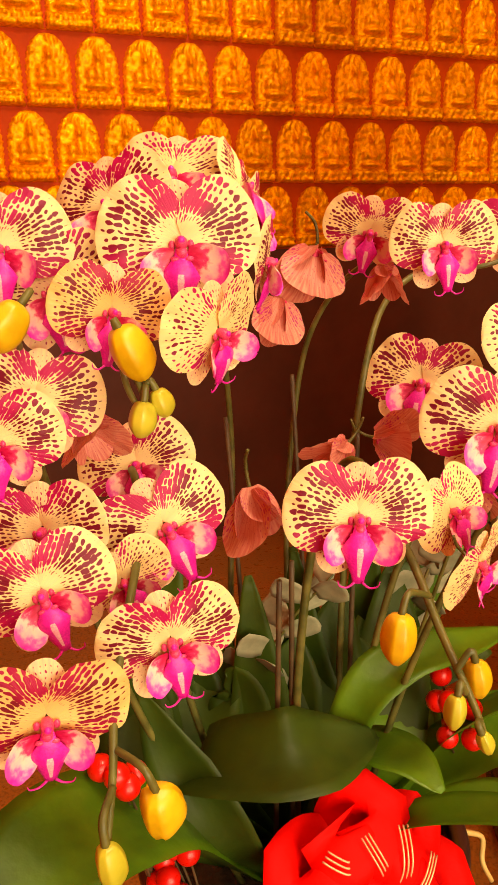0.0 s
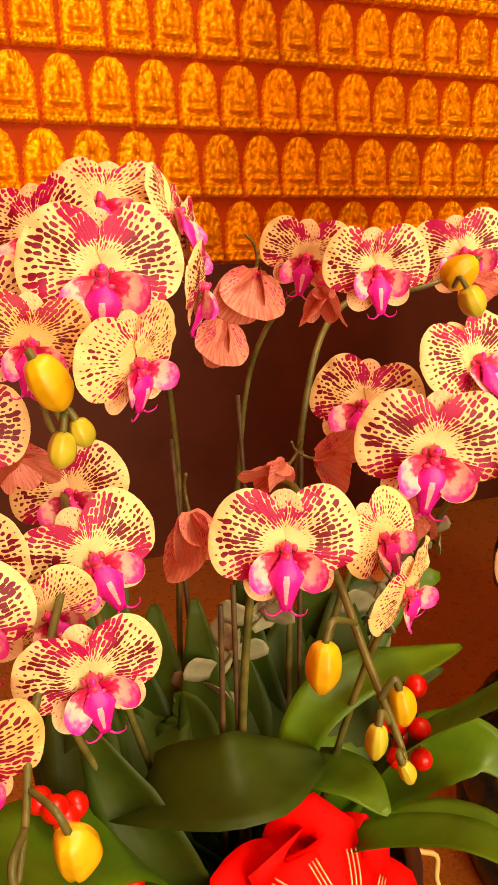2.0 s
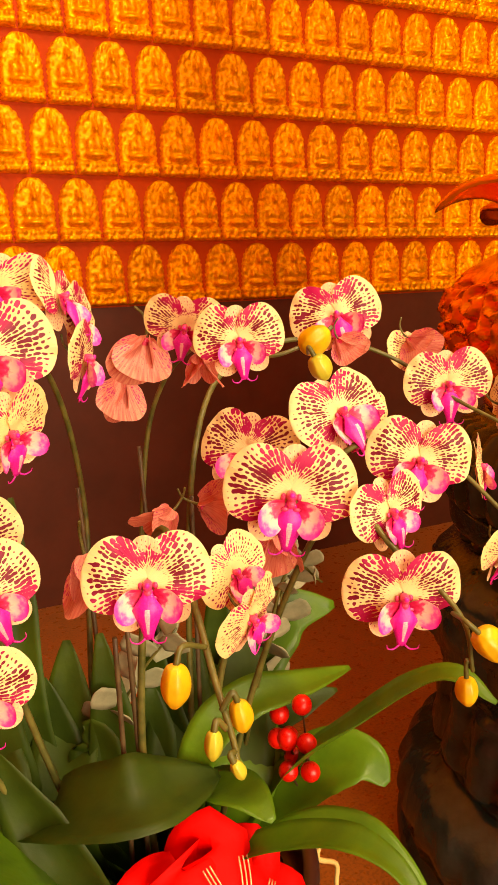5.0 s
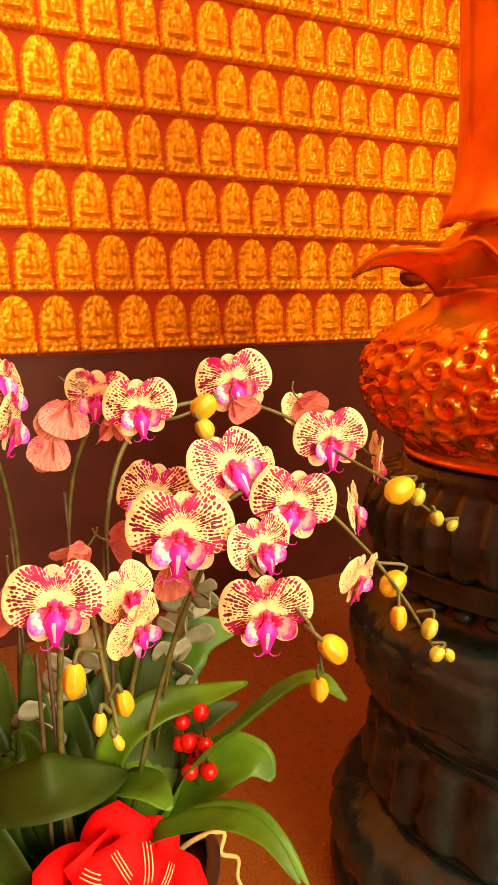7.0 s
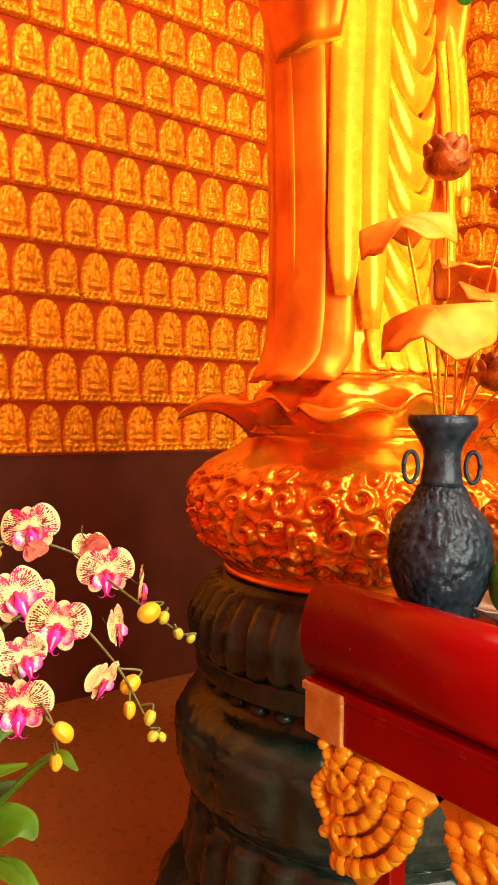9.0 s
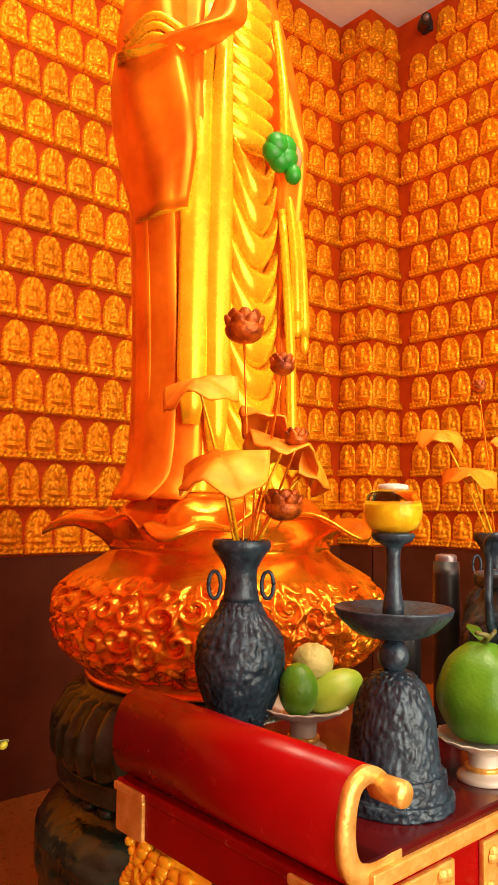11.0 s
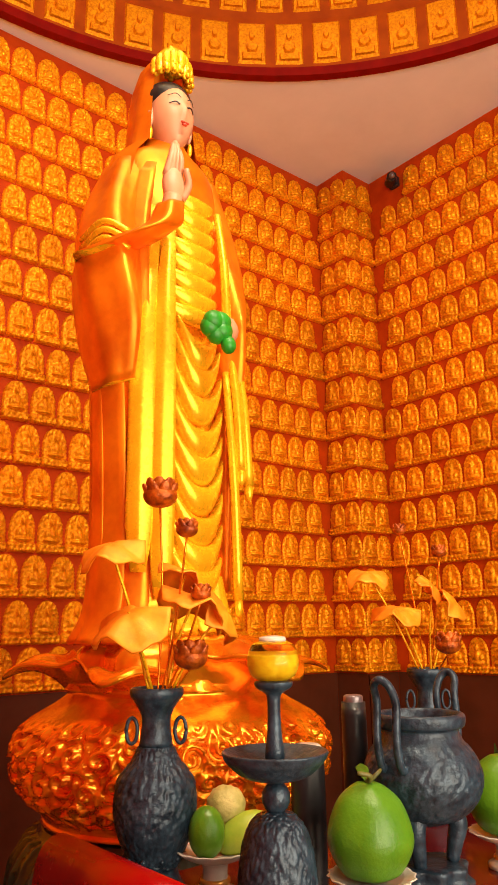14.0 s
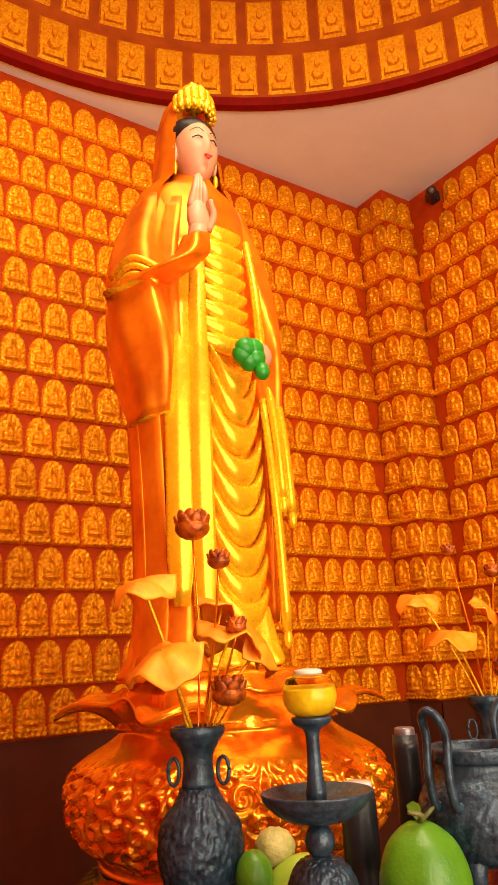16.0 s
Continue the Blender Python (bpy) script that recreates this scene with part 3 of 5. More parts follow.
part("middle_tier", lathe((SX, SY, 0), fine([(0.455, 0.50), (0.49, 0.56), (0.502, 0.66), (0.49, 0.73), (0.425, 0.775), (0.412, 0.83)], 8), 200, lambda a, z, r: 0.016 * abs(noise.noise((math.cos(a) * 9, math.sin(a) * 9, z * 18))) ** 0.6 * (0.53 < z < 0.76) + 0.010 * (abs(math.sin(7 * a)) > 0.35) * (0.58 < z < 0.70)), STONE, ped)
part("lotus_tier", lathe((SX, SY, 0), fine([(0.455, 0.832), (0.462, 0.836), (0.462, 0.882), (0.445, 0.888), (0.455, 0.905), (0.462, 0.955), (0.445, 1.01), (0.405, 1.065), (0.39, 1.085)], 5), 132, lambda a, z, r: (0.026 * abs(math.sin(22 * a)) ** 0.6 + 0.006 * noise.noise((math.cos(a) * 14, math.sin(a) * 14, z * 30))) * (0.89 < z < 1.06)), STONE, ped)

for i in range(36):
    a = 2 * math.pi * i / 36
    part("bead", ball((SX + 0.424 * math.cos(a), SY + 0.424 * math.sin(a), 0.806), (0.024, 0.024, 0.018), seg=10, rings=6), STONE, ped)

vessel = thing("gilded_wave_vessel", (SX, SY, 1.085), "gilded round vessel carved with waves under a curling leaf rim", "vessel")


def wave_relief(a, z, r):
    """Staggered rows of carved scrolls with ripples between them."""
    if not 1.12 < z < 1.39:
        return 0.0
    cell = 0.078
    row = math.floor((z - 1.12) / cell)
    n = 38
    u = a * n / (2 * math.pi) + 0.5 * (row % 2) + 0.25 * noise.noise((math.cos(a) * 4, math.sin(a) * 4, row * 3.1))
    col = math.floor(u)
    du, dv = u - col - 0.5, (z - 1.12) / cell - row - 0.5 + 0.2 * math.sin(col * 2.3 + row)
    rho, th = math.hypot(du, dv), math.atan2(dv, du)
    hand = 1 if (col * 7 + row * 3) % 3 else -1
    scroll = math.cos(hand * th + 15.0 * rho + col * 1.7)
    rip = math.sin(7 * noise.noise((math.cos(a) * 11, math.sin(a) * 11, z * 24)) + 60 * z)
    k = min(1.0, max(0.0, (0.60 - rho) / 0.2))
    return (0.015 * scroll * k + 0.009 * rip * (1 - k) + 0.006 * k) * min(1, (z - 1.12) / 0.04, (1.39 - z) / 0.04)


part("body", lathe((SX, SY, 0), fine([(0.36, 1.087), (0.385, 1.10), (0.40, 1.13), (0.455, 1.19), (0.478, 1.26), (0.470, 1.325), (0.432, 1.38), (0.365, 1.42), (0.328, 1.45), (0.335, 1.48)], 12), 460, wave_relief), GOLD_POT, vessel)
part("foot_ring", lathe((SX, SY, 0), fine([(0.37, 1.087), (0.395, 1.095), (0.385, 1.112), (0.36, 1.118)], 3), 72), GOLD_POT, vessel)
# wavy rim like a lotus leaf, its lobes curling over
bm = bmesh.new()
seg, prof_n = 160, 10
shells = []
for off in (0.0, -0.012):
    grid = []
    for i in range(prof_n + 1):
        t = i / prof_n
        row = []
        for k in range(seg):
            a = 2 * math.pi * k / seg
            lobe = (0.5 + 0.5 * math.cos(6 * (a - radians(157)))) ** 1.5
            tip_r = 0.36 + 0.165 * lobe
            r = 0.322 + (tip_r - 0.322) * t**1.7
            z = 1.435 + 0.120 * math.sin(1.45 * t) + 0.03 * (1 - lobe) * t * math.sin(3 * a) - lobe * 0.085 * max(0, t - 0.6) ** 2 * 3 + 0.012 * math.sin(18 * a) * t
            row.append(bm.verts.new((SX + r * math.cos(a), SY + r * math.sin(a), z + off)))
        grid.append(row)
    for ra, rb in zip(grid, grid[1:]):
        for k in range(seg):
            j = (k + 1) % seg
            bm.faces.new((ra[k], ra[j], rb[j], rb[k]))
    shells.append(grid)
for i in (0, -1):
    for k in range(seg):
        j = (k + 1) % seg
        bm.faces.new((shells[0][i][k], shells[0][i][j], shells[1][i][j], shells[1][i][k]))
part("leaf_rim", bm, GOLD_POT, vessel, "wavy gilded rim with curling lobes")
part("collar", lathe((SX, SY, 0), fine([(0.335, 1.46), (0.31, 1.50), (0.30, 1.56), (0.26, 1.60), (0.20, 1.615)], 5), 64, lambda a, z, r: 0.02 * math.sin(9 * a)), GOLD_POT, vessel)


def statue_form():
    """A standing robed statue as one mesh: robe with falling folds, draped shawl, veil, crown and face."""
    bm = bmesh.new()
    # robe: half width, half depth, shift to the front, by height
    rows = [(1.615, 0.225, 0.19, 0.0), (1.70, 0.205, 0.18, 0.0), (1.85, 0.20, 0.175, 0.0), (2.10, 0.205, 0.17, 0.0), (2.40, 0.215, 0.165, 0.0), (2.65, 0.22, 0.16, 0.0),
            (2.90, 0.215, 0.155, 0.0), (3.10, 0.225, 0.15, 0.0), (3.22, 0.225, 0.14, 0.0), (3.30, 0.19, 0.125, 0.0), (3.36, 0.10, 0.10, 0.0), (3.42, 0.07, 0.08, -0.01), (3.50, 0.06, 0.07, -0.01)]
    line = smooth_line([(w, d, z) for z, w, d, _ in rows], 9)
    seg, rings = 112, []
    for p in line:
        z = p.z
        ring = []
        for k in range(seg):
            a = 2 * math.pi * k / seg
            x, y = math.sin(a), -math.cos(a)
            q = 1.0
            if y > -0.55 or z < 1.7:  # vertical folds at the sides and back
                q += 0.045 * math.sin(15 * a + 1.5 * math.sin(2 * z)) * min(1, (3.25 - z) / 0.3) if z < 3.25 else 0
            sway = 0.012 * math.sin(2.2 * z)
            ring.append(bm.verts.new((SX + p.x * x * q + sway, SY + p.y * y * q, z)))
        rings.append(ring)
    for a, b in zip(rings, rings[1:]):
        for k in range(seg):
            # sides and upper chest get the redder, less lit gold
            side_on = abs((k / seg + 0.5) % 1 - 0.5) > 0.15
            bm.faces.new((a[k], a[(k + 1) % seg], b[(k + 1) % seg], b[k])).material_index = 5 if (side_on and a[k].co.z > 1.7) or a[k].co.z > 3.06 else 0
    bm.faces.new(rings[0][::-1])
    bm.faces.new(rings[-1])
    # long shawl: two hanging panels that open in front
    for sgn in (-1, 1):
        for j, (ang, w) in enumerate(((52, 0.15), (78, 0.17), (106, 0.17)) if sgn < 0 else ((74, 0.12), (92, 0.15), (110, 0.17))):
            a = radians(ang) * sgn
            pts = []
            for z, q in ((3.24, 0.19), (2.95, 0.255), (2.6, 0.255), (2.2, 0.232), (1.9, 0.225), (1.70, 0.238), (1.60, 0.285)):
                pts.append((SX + math.sin(a) * q, SY - math.cos(a) * q * 0.78, z))
            add_blade(bm, pts, w, up=(math.sin(a), -math.cos(a), 0), fold=-0.25, thick=0.02, across=6, tip=1.0, start=0.8, mat=5)
    for px, py, top, low, pw in ((-0.160, -0.150, 2.96, 1.80, 0.085), (-0.100, -0.180, 2.96, 1.72, 0.080)):
        add_blade(bm, [(SX + px * 0.75, SY + py, top), (SX + px, SY + py - 0.015, 2.6), (SX + px, SY + py - 0.012, 2.2), (SX + px * 1.05, SY + py - 0.02, low)], pw, up=(-0.6, -1, 0), fold=-0.35, thick=0.02, across=10, tip=1.0, start=0.55)
    # draped swags: crescents that hang from side to side
    def swag(z0, sag, half, mid, rz, ry):
        rings = []
        for i in range(25):
            t = i / 12 - 1
            x = mid + half * t
            y = -0.172 * math.sqrt(max(0.05, 1 - (x / 0.25) ** 2)) - 0.004
            thick = (1 - t * t) ** 0.6 + 0.10
            c = Vector((SX + x, SY + y, z0 + sag * abs(t) ** 2.3 * (1.15 if t < 0 else 1.0)))
            rings.append([bm.verts.new(c + Vector((0, -ry * thick * math.cos(q), rz * thick * (math.sin(q) + 0.35 * math.cos(q) ** 2)))) for q in (2 * math.pi * k / 14 for k in range(14))])
        for ra, rb in zip(rings, rings[1:]):
            for k in range(14):
                bm.faces.new((ra[k], ra[(k + 1) % 14], rb[(k + 1) % 14], rb[k]))
        bm.faces.new(rings[0][::-1])
        bm.faces.new(rings[-1])
    for i in range(8):
        swag(3.08 - 0.060 * i, 0.030, 0.095 + 0.004 * i, 0.035, 0.030, 0.022)
    for z0, sag, half in ((2.52, 0.12, 0.10), (2.43, 0.17, 0.12), (2.33, 0.18, 0.135), (2.22, 0.17, 0.14), (2.13, 0.15, 0.135), (2.03, 0.17, 0.14), (1.93, 0.15, 0.135), (1.84, 0.13, 0.13), (1.76, 0.10, 0.12)):
        swag(z0, sag, half, 0.055, 0.044, 0.032)
    for px, pw in ((-0.06, 0.07), (0.0, 0.075), (0.07, 0.08), (0.135, 0.07)):
        add_blade(bm, [(SX + px, SY - 0.165, 1.80), (SX + px, SY - 0.19, 1.70), (SX + px * 1.1, SY - 0.215, 1.625)], pw, up=(0, -1, 0.2), fold=-0.4, thick=0.015, across=8, tip=1.0, start=0.7)
    # sleeves
    def sleeve(pts, radii):
        line = smooth_line(pts, 6)
        rad = smooth_line([(a, b, 0) for a, b in radii], 6)
        prev = None
        for i, p in enumerate(line):
            ring = []
            for k in range(24):
                a = 2 * math.pi * k / 24
                q = 1 + 0.09 * math.sin(5 * a + 6 * p.z)
                ring.append(bm.verts.new(p + Vector((rad[i].x * q * math.cos(a), rad[i].y * q * math.sin(a), 0.25 * rad[i].x * math.cos(a)))))
            if prev:
                for k in range(24):
                    bm.faces.new((prev[k], prev[(k + 1) % 24], ring[(k + 1) % 24], ring[k])).material_index = 5
            else:
                bm.faces.new(ring[::-1])
            prev = ring
        bm.faces.new(prev)
    sleeve([(SX - 0.15, SY, 3.26), (SX - 0.225, SY - 0.02, 3.02), (SX - 0.245, SY - 0.05, 2.80), (SX - 0.228, SY - 0.07, 2.58), (SX - 0.205, SY - 0.06, 2.40)], [(0.07, 0.09), (0.085, 0.12), (0.095, 0.15), (0.08, 0.15), (0.05, 0.10)])
    sleeve([(SX + 0.15, SY, 3.27), (SX + 0.215, SY - 0.02, 3.02), (SX + 0.225, SY - 0.06, 2.80), (SX + 0.21, SY - 0.11, 2.66), (SX + 0.225, SY - 0.10, 2.45), (SX + 0.222, SY - 0.08, 2.1), (SX + 0.21, SY - 0.07, 1.75)], [(0.07, 0.09), (0.075, 0.11), (0.075, 0.12), (0.06, 0.11), (0.05, 0.08), (0.04, 0.06), (0.03, 0.05)])
    sleeve([(SX - 0.29, SY - 0.10, 2.82), (SX - 0.22, SY - 0.20, 2.86), (-3.215, SY - 0.255, 2.91), (-3.198, SY - 0.268, 2.985)], [(0.09, 0.09), (0.078, 0.078), (0.060, 0.056), (0.044, 0.040)])
    # hanging ribbons
    for dx, top, low in ((0.145, 3.1, 2.66), (0.195, 2.62, 2.15), (0.225, 2.62, 2.1), (0.18, 2.5, 1.72)):
        add_tube(bm, [(SX + dx, SY - 0.155, top), (SX + dx * 1.05, SY - 0.185, (top + low) / 2), (SX + dx * 1.1, SY - 0.19, low)], 0.014, 0.018, 8, 5)
        add_ball(bm, (SX + dx * 1.1, SY - 0.19, low - 0.02), (0.016, 0.016, 0.035), seg=10, rings=6)
    for i in range(3):
        add_tube(bm, [(SX - 0.335, SY - 0.05, 2.88 - 0.03 * i), (SX - 0.315, SY - 0.16, 2.91 - 0.03 * i), (SX - 0.24, SY - 0.20, 2.88 - 0.03 * i)], 0.011, 0.011, 8, 5)
    # veil over head and shoulders, open to the front
    vrows = []
    for z, w, d, back in ((3.80, 0.030, 0.05, 0.03), (3.74, 0.070, 0.10, 0.02), (3.62, 0.105, 0.13, 0.01), (3.47, 0.118, 0.14, 0.01), (3.36, 0.130, 0.14, 0.0), (3.28, 0.20, 0.15, 0.0), (3.12, 0.245, 0.165, 0.0), (2.90, 0.255, 0.17, 0.0)):
        row = []
        for k in range(33):
            a = radians(-128 + 256 * k / 32)
            q = 1 + 0.03 * math.sin(9 * a + 5 * z)
            row.append(bm.verts.new((SX + w * math.sin(a) * q, SY + back + d * math.cos(a) * q, z)))
        vrows.append(row)
    for a, b in zip(vrows, vrows[1:]):
        for k in range(32):
            bm.faces.new((a[k], a[k + 1], b[k + 1], b[k])).material_index = 5
    # head, hair, features
    hy = SY - 0.06
    r = bmesh.ops.create_uvsphere(bm, u_segments=40, v_segments=30, radius=1)
    for v in r["verts"]:
        x, y, z = v.co
        jaw = 1 - 0.30 * max(0.0, -z) ** 1.6
        nose = 0.022 * math.exp(-((x / 0.12) ** 2) - ((z + 0.12) / 0.20) ** 2) * (y < 0)
        socket = 0.008 * math.exp(-(((abs(x) - 0.38) / 0.2) ** 2) - ((z - 0.12) / 0.12) ** 2) * (y < 0)
        chin = 0.010 * math.exp(-((x / 0.3) ** 2) - ((z + 0.80) / 0.15) ** 2) * (y < 0)
        v.co = (SX + 0.086 * x * jaw, hy + 0.092 * y * (1 - 0.12 * max(0.0, -z)) - nose - chin + socket, 3.487 + 0.142 * z)
    for fc in {fc for v in r["verts"] for fc in v.link_faces}:
        fc.material_index = 1
    add_ball(bm, (SX, hy + 0.024, 3.560), (0.094, 0.094, 0.092), seg=28, rings=16, mat=2)
    add_ball(bm, (SX - 0.008, hy - 0.098, 3.424), (0.010, 0.007, 0.0045), seg=10, rings=6, mat=3)
    add_ball(bm, (SX + 0.008, hy - 0.098, 3.424), (0.010, 0.007, 0.0045), seg=10, rings=6, mat=3)
    add_ball(bm, (SX, hy - 0.095, 3.417), (0.011, 0.007, 0.0045), seg=10, rings=6, mat=3)
    for sx in (-1, 1):
        add_tube(bm, [(SX + sx * 0.017, hy - 0.090, 3.500), (SX + sx * 0.034, hy - 0.087, 3.506), (SX + sx * 0.053, hy - 0.073, 3.499)], 0.0036, 0.0018, 6, 4, mat=2)
        add_tube(bm, [(SX + sx * 0.014, hy - 0.094, 3.527), (SX + sx * 0.034, hy - 0.088, 3.540), (SX + sx * 0.057, hy - 0.068, 3.533)], 0.0020, 0.0012, 6, 4, mat=2)
        add_ball(bm, (SX + sx * 0.086, hy + 0.005, 3.47), (0.012, 0.020, 0.045), seg=10, rings=8, mat=1)
        add_ball(bm, (SX + sx * 0.088, hy - 0.002, 3.40), (0.010, 0.010, 0.030), seg=8, rings=6)
    add_tube(bm, [(SX, hy + 0.01, 3.40), (SX, SY - 0.02, 3.30)], 0.050, 0.065, 16, 4, mat=1)
    # crown: a band with upright leaf points and studs
    for i in range(9):
        a = radians(-84 + 21 * i)
        hgt = 0.100 - 0.030 * abs(i - 4) / 4
        cx, cy = SX + 0.072 * math.sin(a), hy - 0.062 * math.cos(a)
        add_ball(bm, (cx, cy, 3.655 + hgt * 0.5), (0.022, 0.016, hgt * 0.60), seg=10, rings=8)
        add_ball(bm, (cx + 0.012 * math.sin(a), cy - 0.012 * math.cos(a), 3.660), 0.011, seg=8, rings=6)
        add_ball(bm, (cx + 0.010 * math.sin(a), cy - 0.012 * math.cos(a), 3.69), (0.010, 0.008, 0.012), seg=8, rings=6)
    add_ball(bm, (SX, hy - 0.012, 3.735), (0.058, 0.050, 0.060), seg=18, rings=12, bump=0.3, freq=4)
    add_ball(bm, (SX, hy - 0.072, 3.715), (0.022, 0.012, 0.036), seg=10, rings=8)
    # raised palm, its index finger up at the chin
    hx, hyy, hz = -3.190, -2.430, 2.965
    add_tube(bm, [(hx - 0.012, hyy + 0.006, hz - 0.02), (hx - 0.005, hyy, hz + 0.01), (hx, hyy, hz + 0.05)], 0.036, 0.032, 12, 4, mat=1)
    add_ball(bm, (hx + 0.004, hyy, hz + 0.095), (0.043, 0.028, 0.075), seg=16, rings=12, mat=1)
    for i, (reach, bend) in enumerate(((0.120, 0.014), (0.128, 0.016), (0.118, 0.020), (0.095, 0.026))):
        fx = hx - 0.026 + 0.0165 * i
        add_tube(bm, [(fx, hyy, hz + 0.125), (fx * 0.6 + hx * 0.4, hyy - bend, hz + 0.125 + reach * 0.55), (fx * 0.35 + hx * 0.65 + 0.006, hyy - bend * 0.6, hz + 0.125 + reach)], 0.0135, 0.0095, 10, 4, mat=1)
    add_tube(bm, [(hx + 0.034, hyy - 0.004, hz + 0.05), (hx + 0.046, hyy - 0.026, hz + 0.10), (hx + 0.024, hyy - 0.040, hz + 0.145)], 0.015, 0.010, 10, 4, mat=1)
    # lowered palm holding a green sprig
    gx, gy, gz = -3.035, -2.46, 2.585
    add_ball(bm, (gx + 0.065, gy + 0.03, gz + 0.015), (0.045, 0.035, 0.05), seg=12, rings=8, mat=1)
    for i in range(7):
        a = i * 2.4
        add_ball(bm, (gx + 0.022 * math.cos(a), gy - 0.008 * (i % 2), gz + 0.022 * math.sin(a)), (0.038, 0.030, 0.036), seg=14, rings=10, mat=4)
    add_ball(bm, (gx + 0.035, gy - 0.02, gz - 0.06), (0.026, 0.024, 0.030), seg=12, rings=8, mat=4)
    return bm


SX, SY = -3.065, -2.16
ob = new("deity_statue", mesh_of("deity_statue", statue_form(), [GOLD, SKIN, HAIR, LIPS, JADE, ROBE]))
ob.location = (0, 0, 0)
tagged(ob, "tall gilded standing robed statue holding a green sprig", "statue")

# ---- altar table ----
TX0, TX1, TY0, TY1, TZ = -3.69, -2.31, -3.285, -2.73, 1.11
table = thing("altar_table", (-3.0, -3.06, 0), "red lacquered altar table with scrolled ends and gilded carving", "table")
part("tabletop", box(TX0 + 0.02, TX1 - 0.02, TY0, TY1, TZ - 0.035, TZ, bevel=0.006), TABLETOP, table, smooth=False)
for sgn, x0 in ((1, TX0), (-1, TX1)):
    # end scroll: curls up and over towards the middle
    pts = [(0.115, -0.035), (0.03, -0.03), (-0.004, 0.005), (-0.008, 0.06), (0.010, 0.108), (0.048, 0.124), (0.084, 0.106), (0.088, 0.082)]
    line = smooth_line([(x, 0, z) for x, z in pts], 5)
    bm = bmesh.new()
    prof = []
    for i, p in enumerate(line):
        d = (line[min(i + 1, len(line) - 1)] - line[max(i - 1, 0)]).normalized()
        nn = Vector((-d.z, 0, d.x))
        t = i / (len(line) - 1)
        th = 0.034 - 0.016 * t
        prof.append((p, p - nn * th))
    for (y0, y1, mi) in ((TY0, TY0 + 0.012, 1), (TY0 + 0.012, TY1, 0)):
        vs = [[[bm.verts.new((x0 + sgn * q.x, y, TZ + q.z)) for y in (y0, y1)] for q in pair] for pair in prof]
        for a, b in zip(vs, vs[1:]):
            for f4 in ((a[0][0], a[0][1], b[0][1], b[0][0]), (a[1][0], b[1][0], b[1][1], a[1][1]), (a[0][0], b[0][0], b[1][0], a[1][0]), (a[0][1], a[1][1], b[1][1], b[0][1])):
                bm.faces.new(f4).material_index = mi
        for e in (vs[0], vs[-1]):
            bm.faces.new((e[0][0], e[0][1], e[1][1], e[1][0])).material_index = mi
    part("end_scroll", bm, [LACQUER, GOLD_PALE], table, "glossy red scroll with a gilded front edge")
    part("scroll_knob", lathe((0, 0, 0), [(0.016, 0), (0.018, 0.004), (0.018, 0.05), (0.014, 0.055)], 20), GOLD_PALE, table, "gilded knob",
         at=base_of(table).inverted() @ pose(x0 + sgn * 0.072, TY0 - 0.04, TZ + 0.092, -90, 0, 0))
    # end panel, moulding, apron and carved bracket
    xa, xb = (x0 + 0.005, x0 + 0.045) if sgn > 0 else (x0 - 0.045, x0 - 0.005)
    part("end_moulding", box(xa - 0.004, xb + 0.004, TY0 + 0.002, TY1 - 0.002, TZ - 0.046, TZ - 0.028, bevel=0.004), LACQUER, table, smooth=False)
    part("end_apron", box(xa, xb, TY0 + 0.06, TY1 - 0.05, TZ - 0.115, TZ - 0.046, bevel=0.004), LACQUER, table, smooth=False)
    for y0, y1 in ((TY0 + 0.004, TY0 + 0.10), (TY1 - 0.09, TY1 - 0.004)):
        part("corner_plate", box(xa - 0.007, xb + 0.004, y0, y1, TZ - 0.118, TZ - 0.048, bevel=0.005), GOLD_PALE, table, "gilded corner plate", smooth=False)
        part("plate_edge", box(xa - 0.010, xb + 0.006, y0 - 0.003, y1 + 0.004, TZ - 0.048, TZ - 0.034, bevel=0.003), GOLD_PALE, table, smooth=False)
    for yb, dirn in ((TY1 - 0.04, -1), (TY0 + 0.06, 1)):
        bm = bmesh.new()
        rnd = random.Random(int(yb * 100) + sgn)
        top, low = TZ - 0.116, TZ - 0.33
        outline = [(yb, top), (yb + dirn * 0.24, top), (yb + dirn * 0.20, top - 0.05), (yb + dirn * 0.15, top - 0.08), (yb + dirn * 0.14, top - 0.14), (yb + dirn * 0.09, low), (yb + dirn * 0.02, low + 0.02), (yb, low + 0.06)]
        rings = [[bm.verts.new((x, y, z)) for y, z in outline] for x in (xa + 0.012, xa + 0.024)]
        bm.faces.new(rings[0])
        bm.faces.new(rings[1][::-1])
        for q in range(8):
            bm.faces.new((rings[0][q], rings[0][(q + 1) % 8], rings[1][(q + 1) % 8], rings[1][q]))
        # beaded edge, then rows of overlapping scales and three curling tendrils
        for i in range(13):
            v = i / 12
            add_ball(bm, (xa + 0.006, yb + dirn * (0.004 + 0.016 * math.sin(v * 9)), top - 0.012 - (0.16 - 0.02 * v) * v), (0.016, 0.013, 0.011), seg=8, rings=6)
        for ring in range(6):
            rr = 0.035 + 0.030 * ring
            for i in range(5 + 2 * ring):
                th = radians(6 + 80 * (i + 0.5 * (ring % 2)) / (5 + 2 * ring))
                cy, cz = yb + dirn * (0.012 + rr * math.cos(th)), top - 0.006 - rr * math.sin(th)
                if cz < low + 0.01 or abs(cy - yb) > 0.20 - 0.45 * max(0.0, top - 0.06 - cz):
                    continue
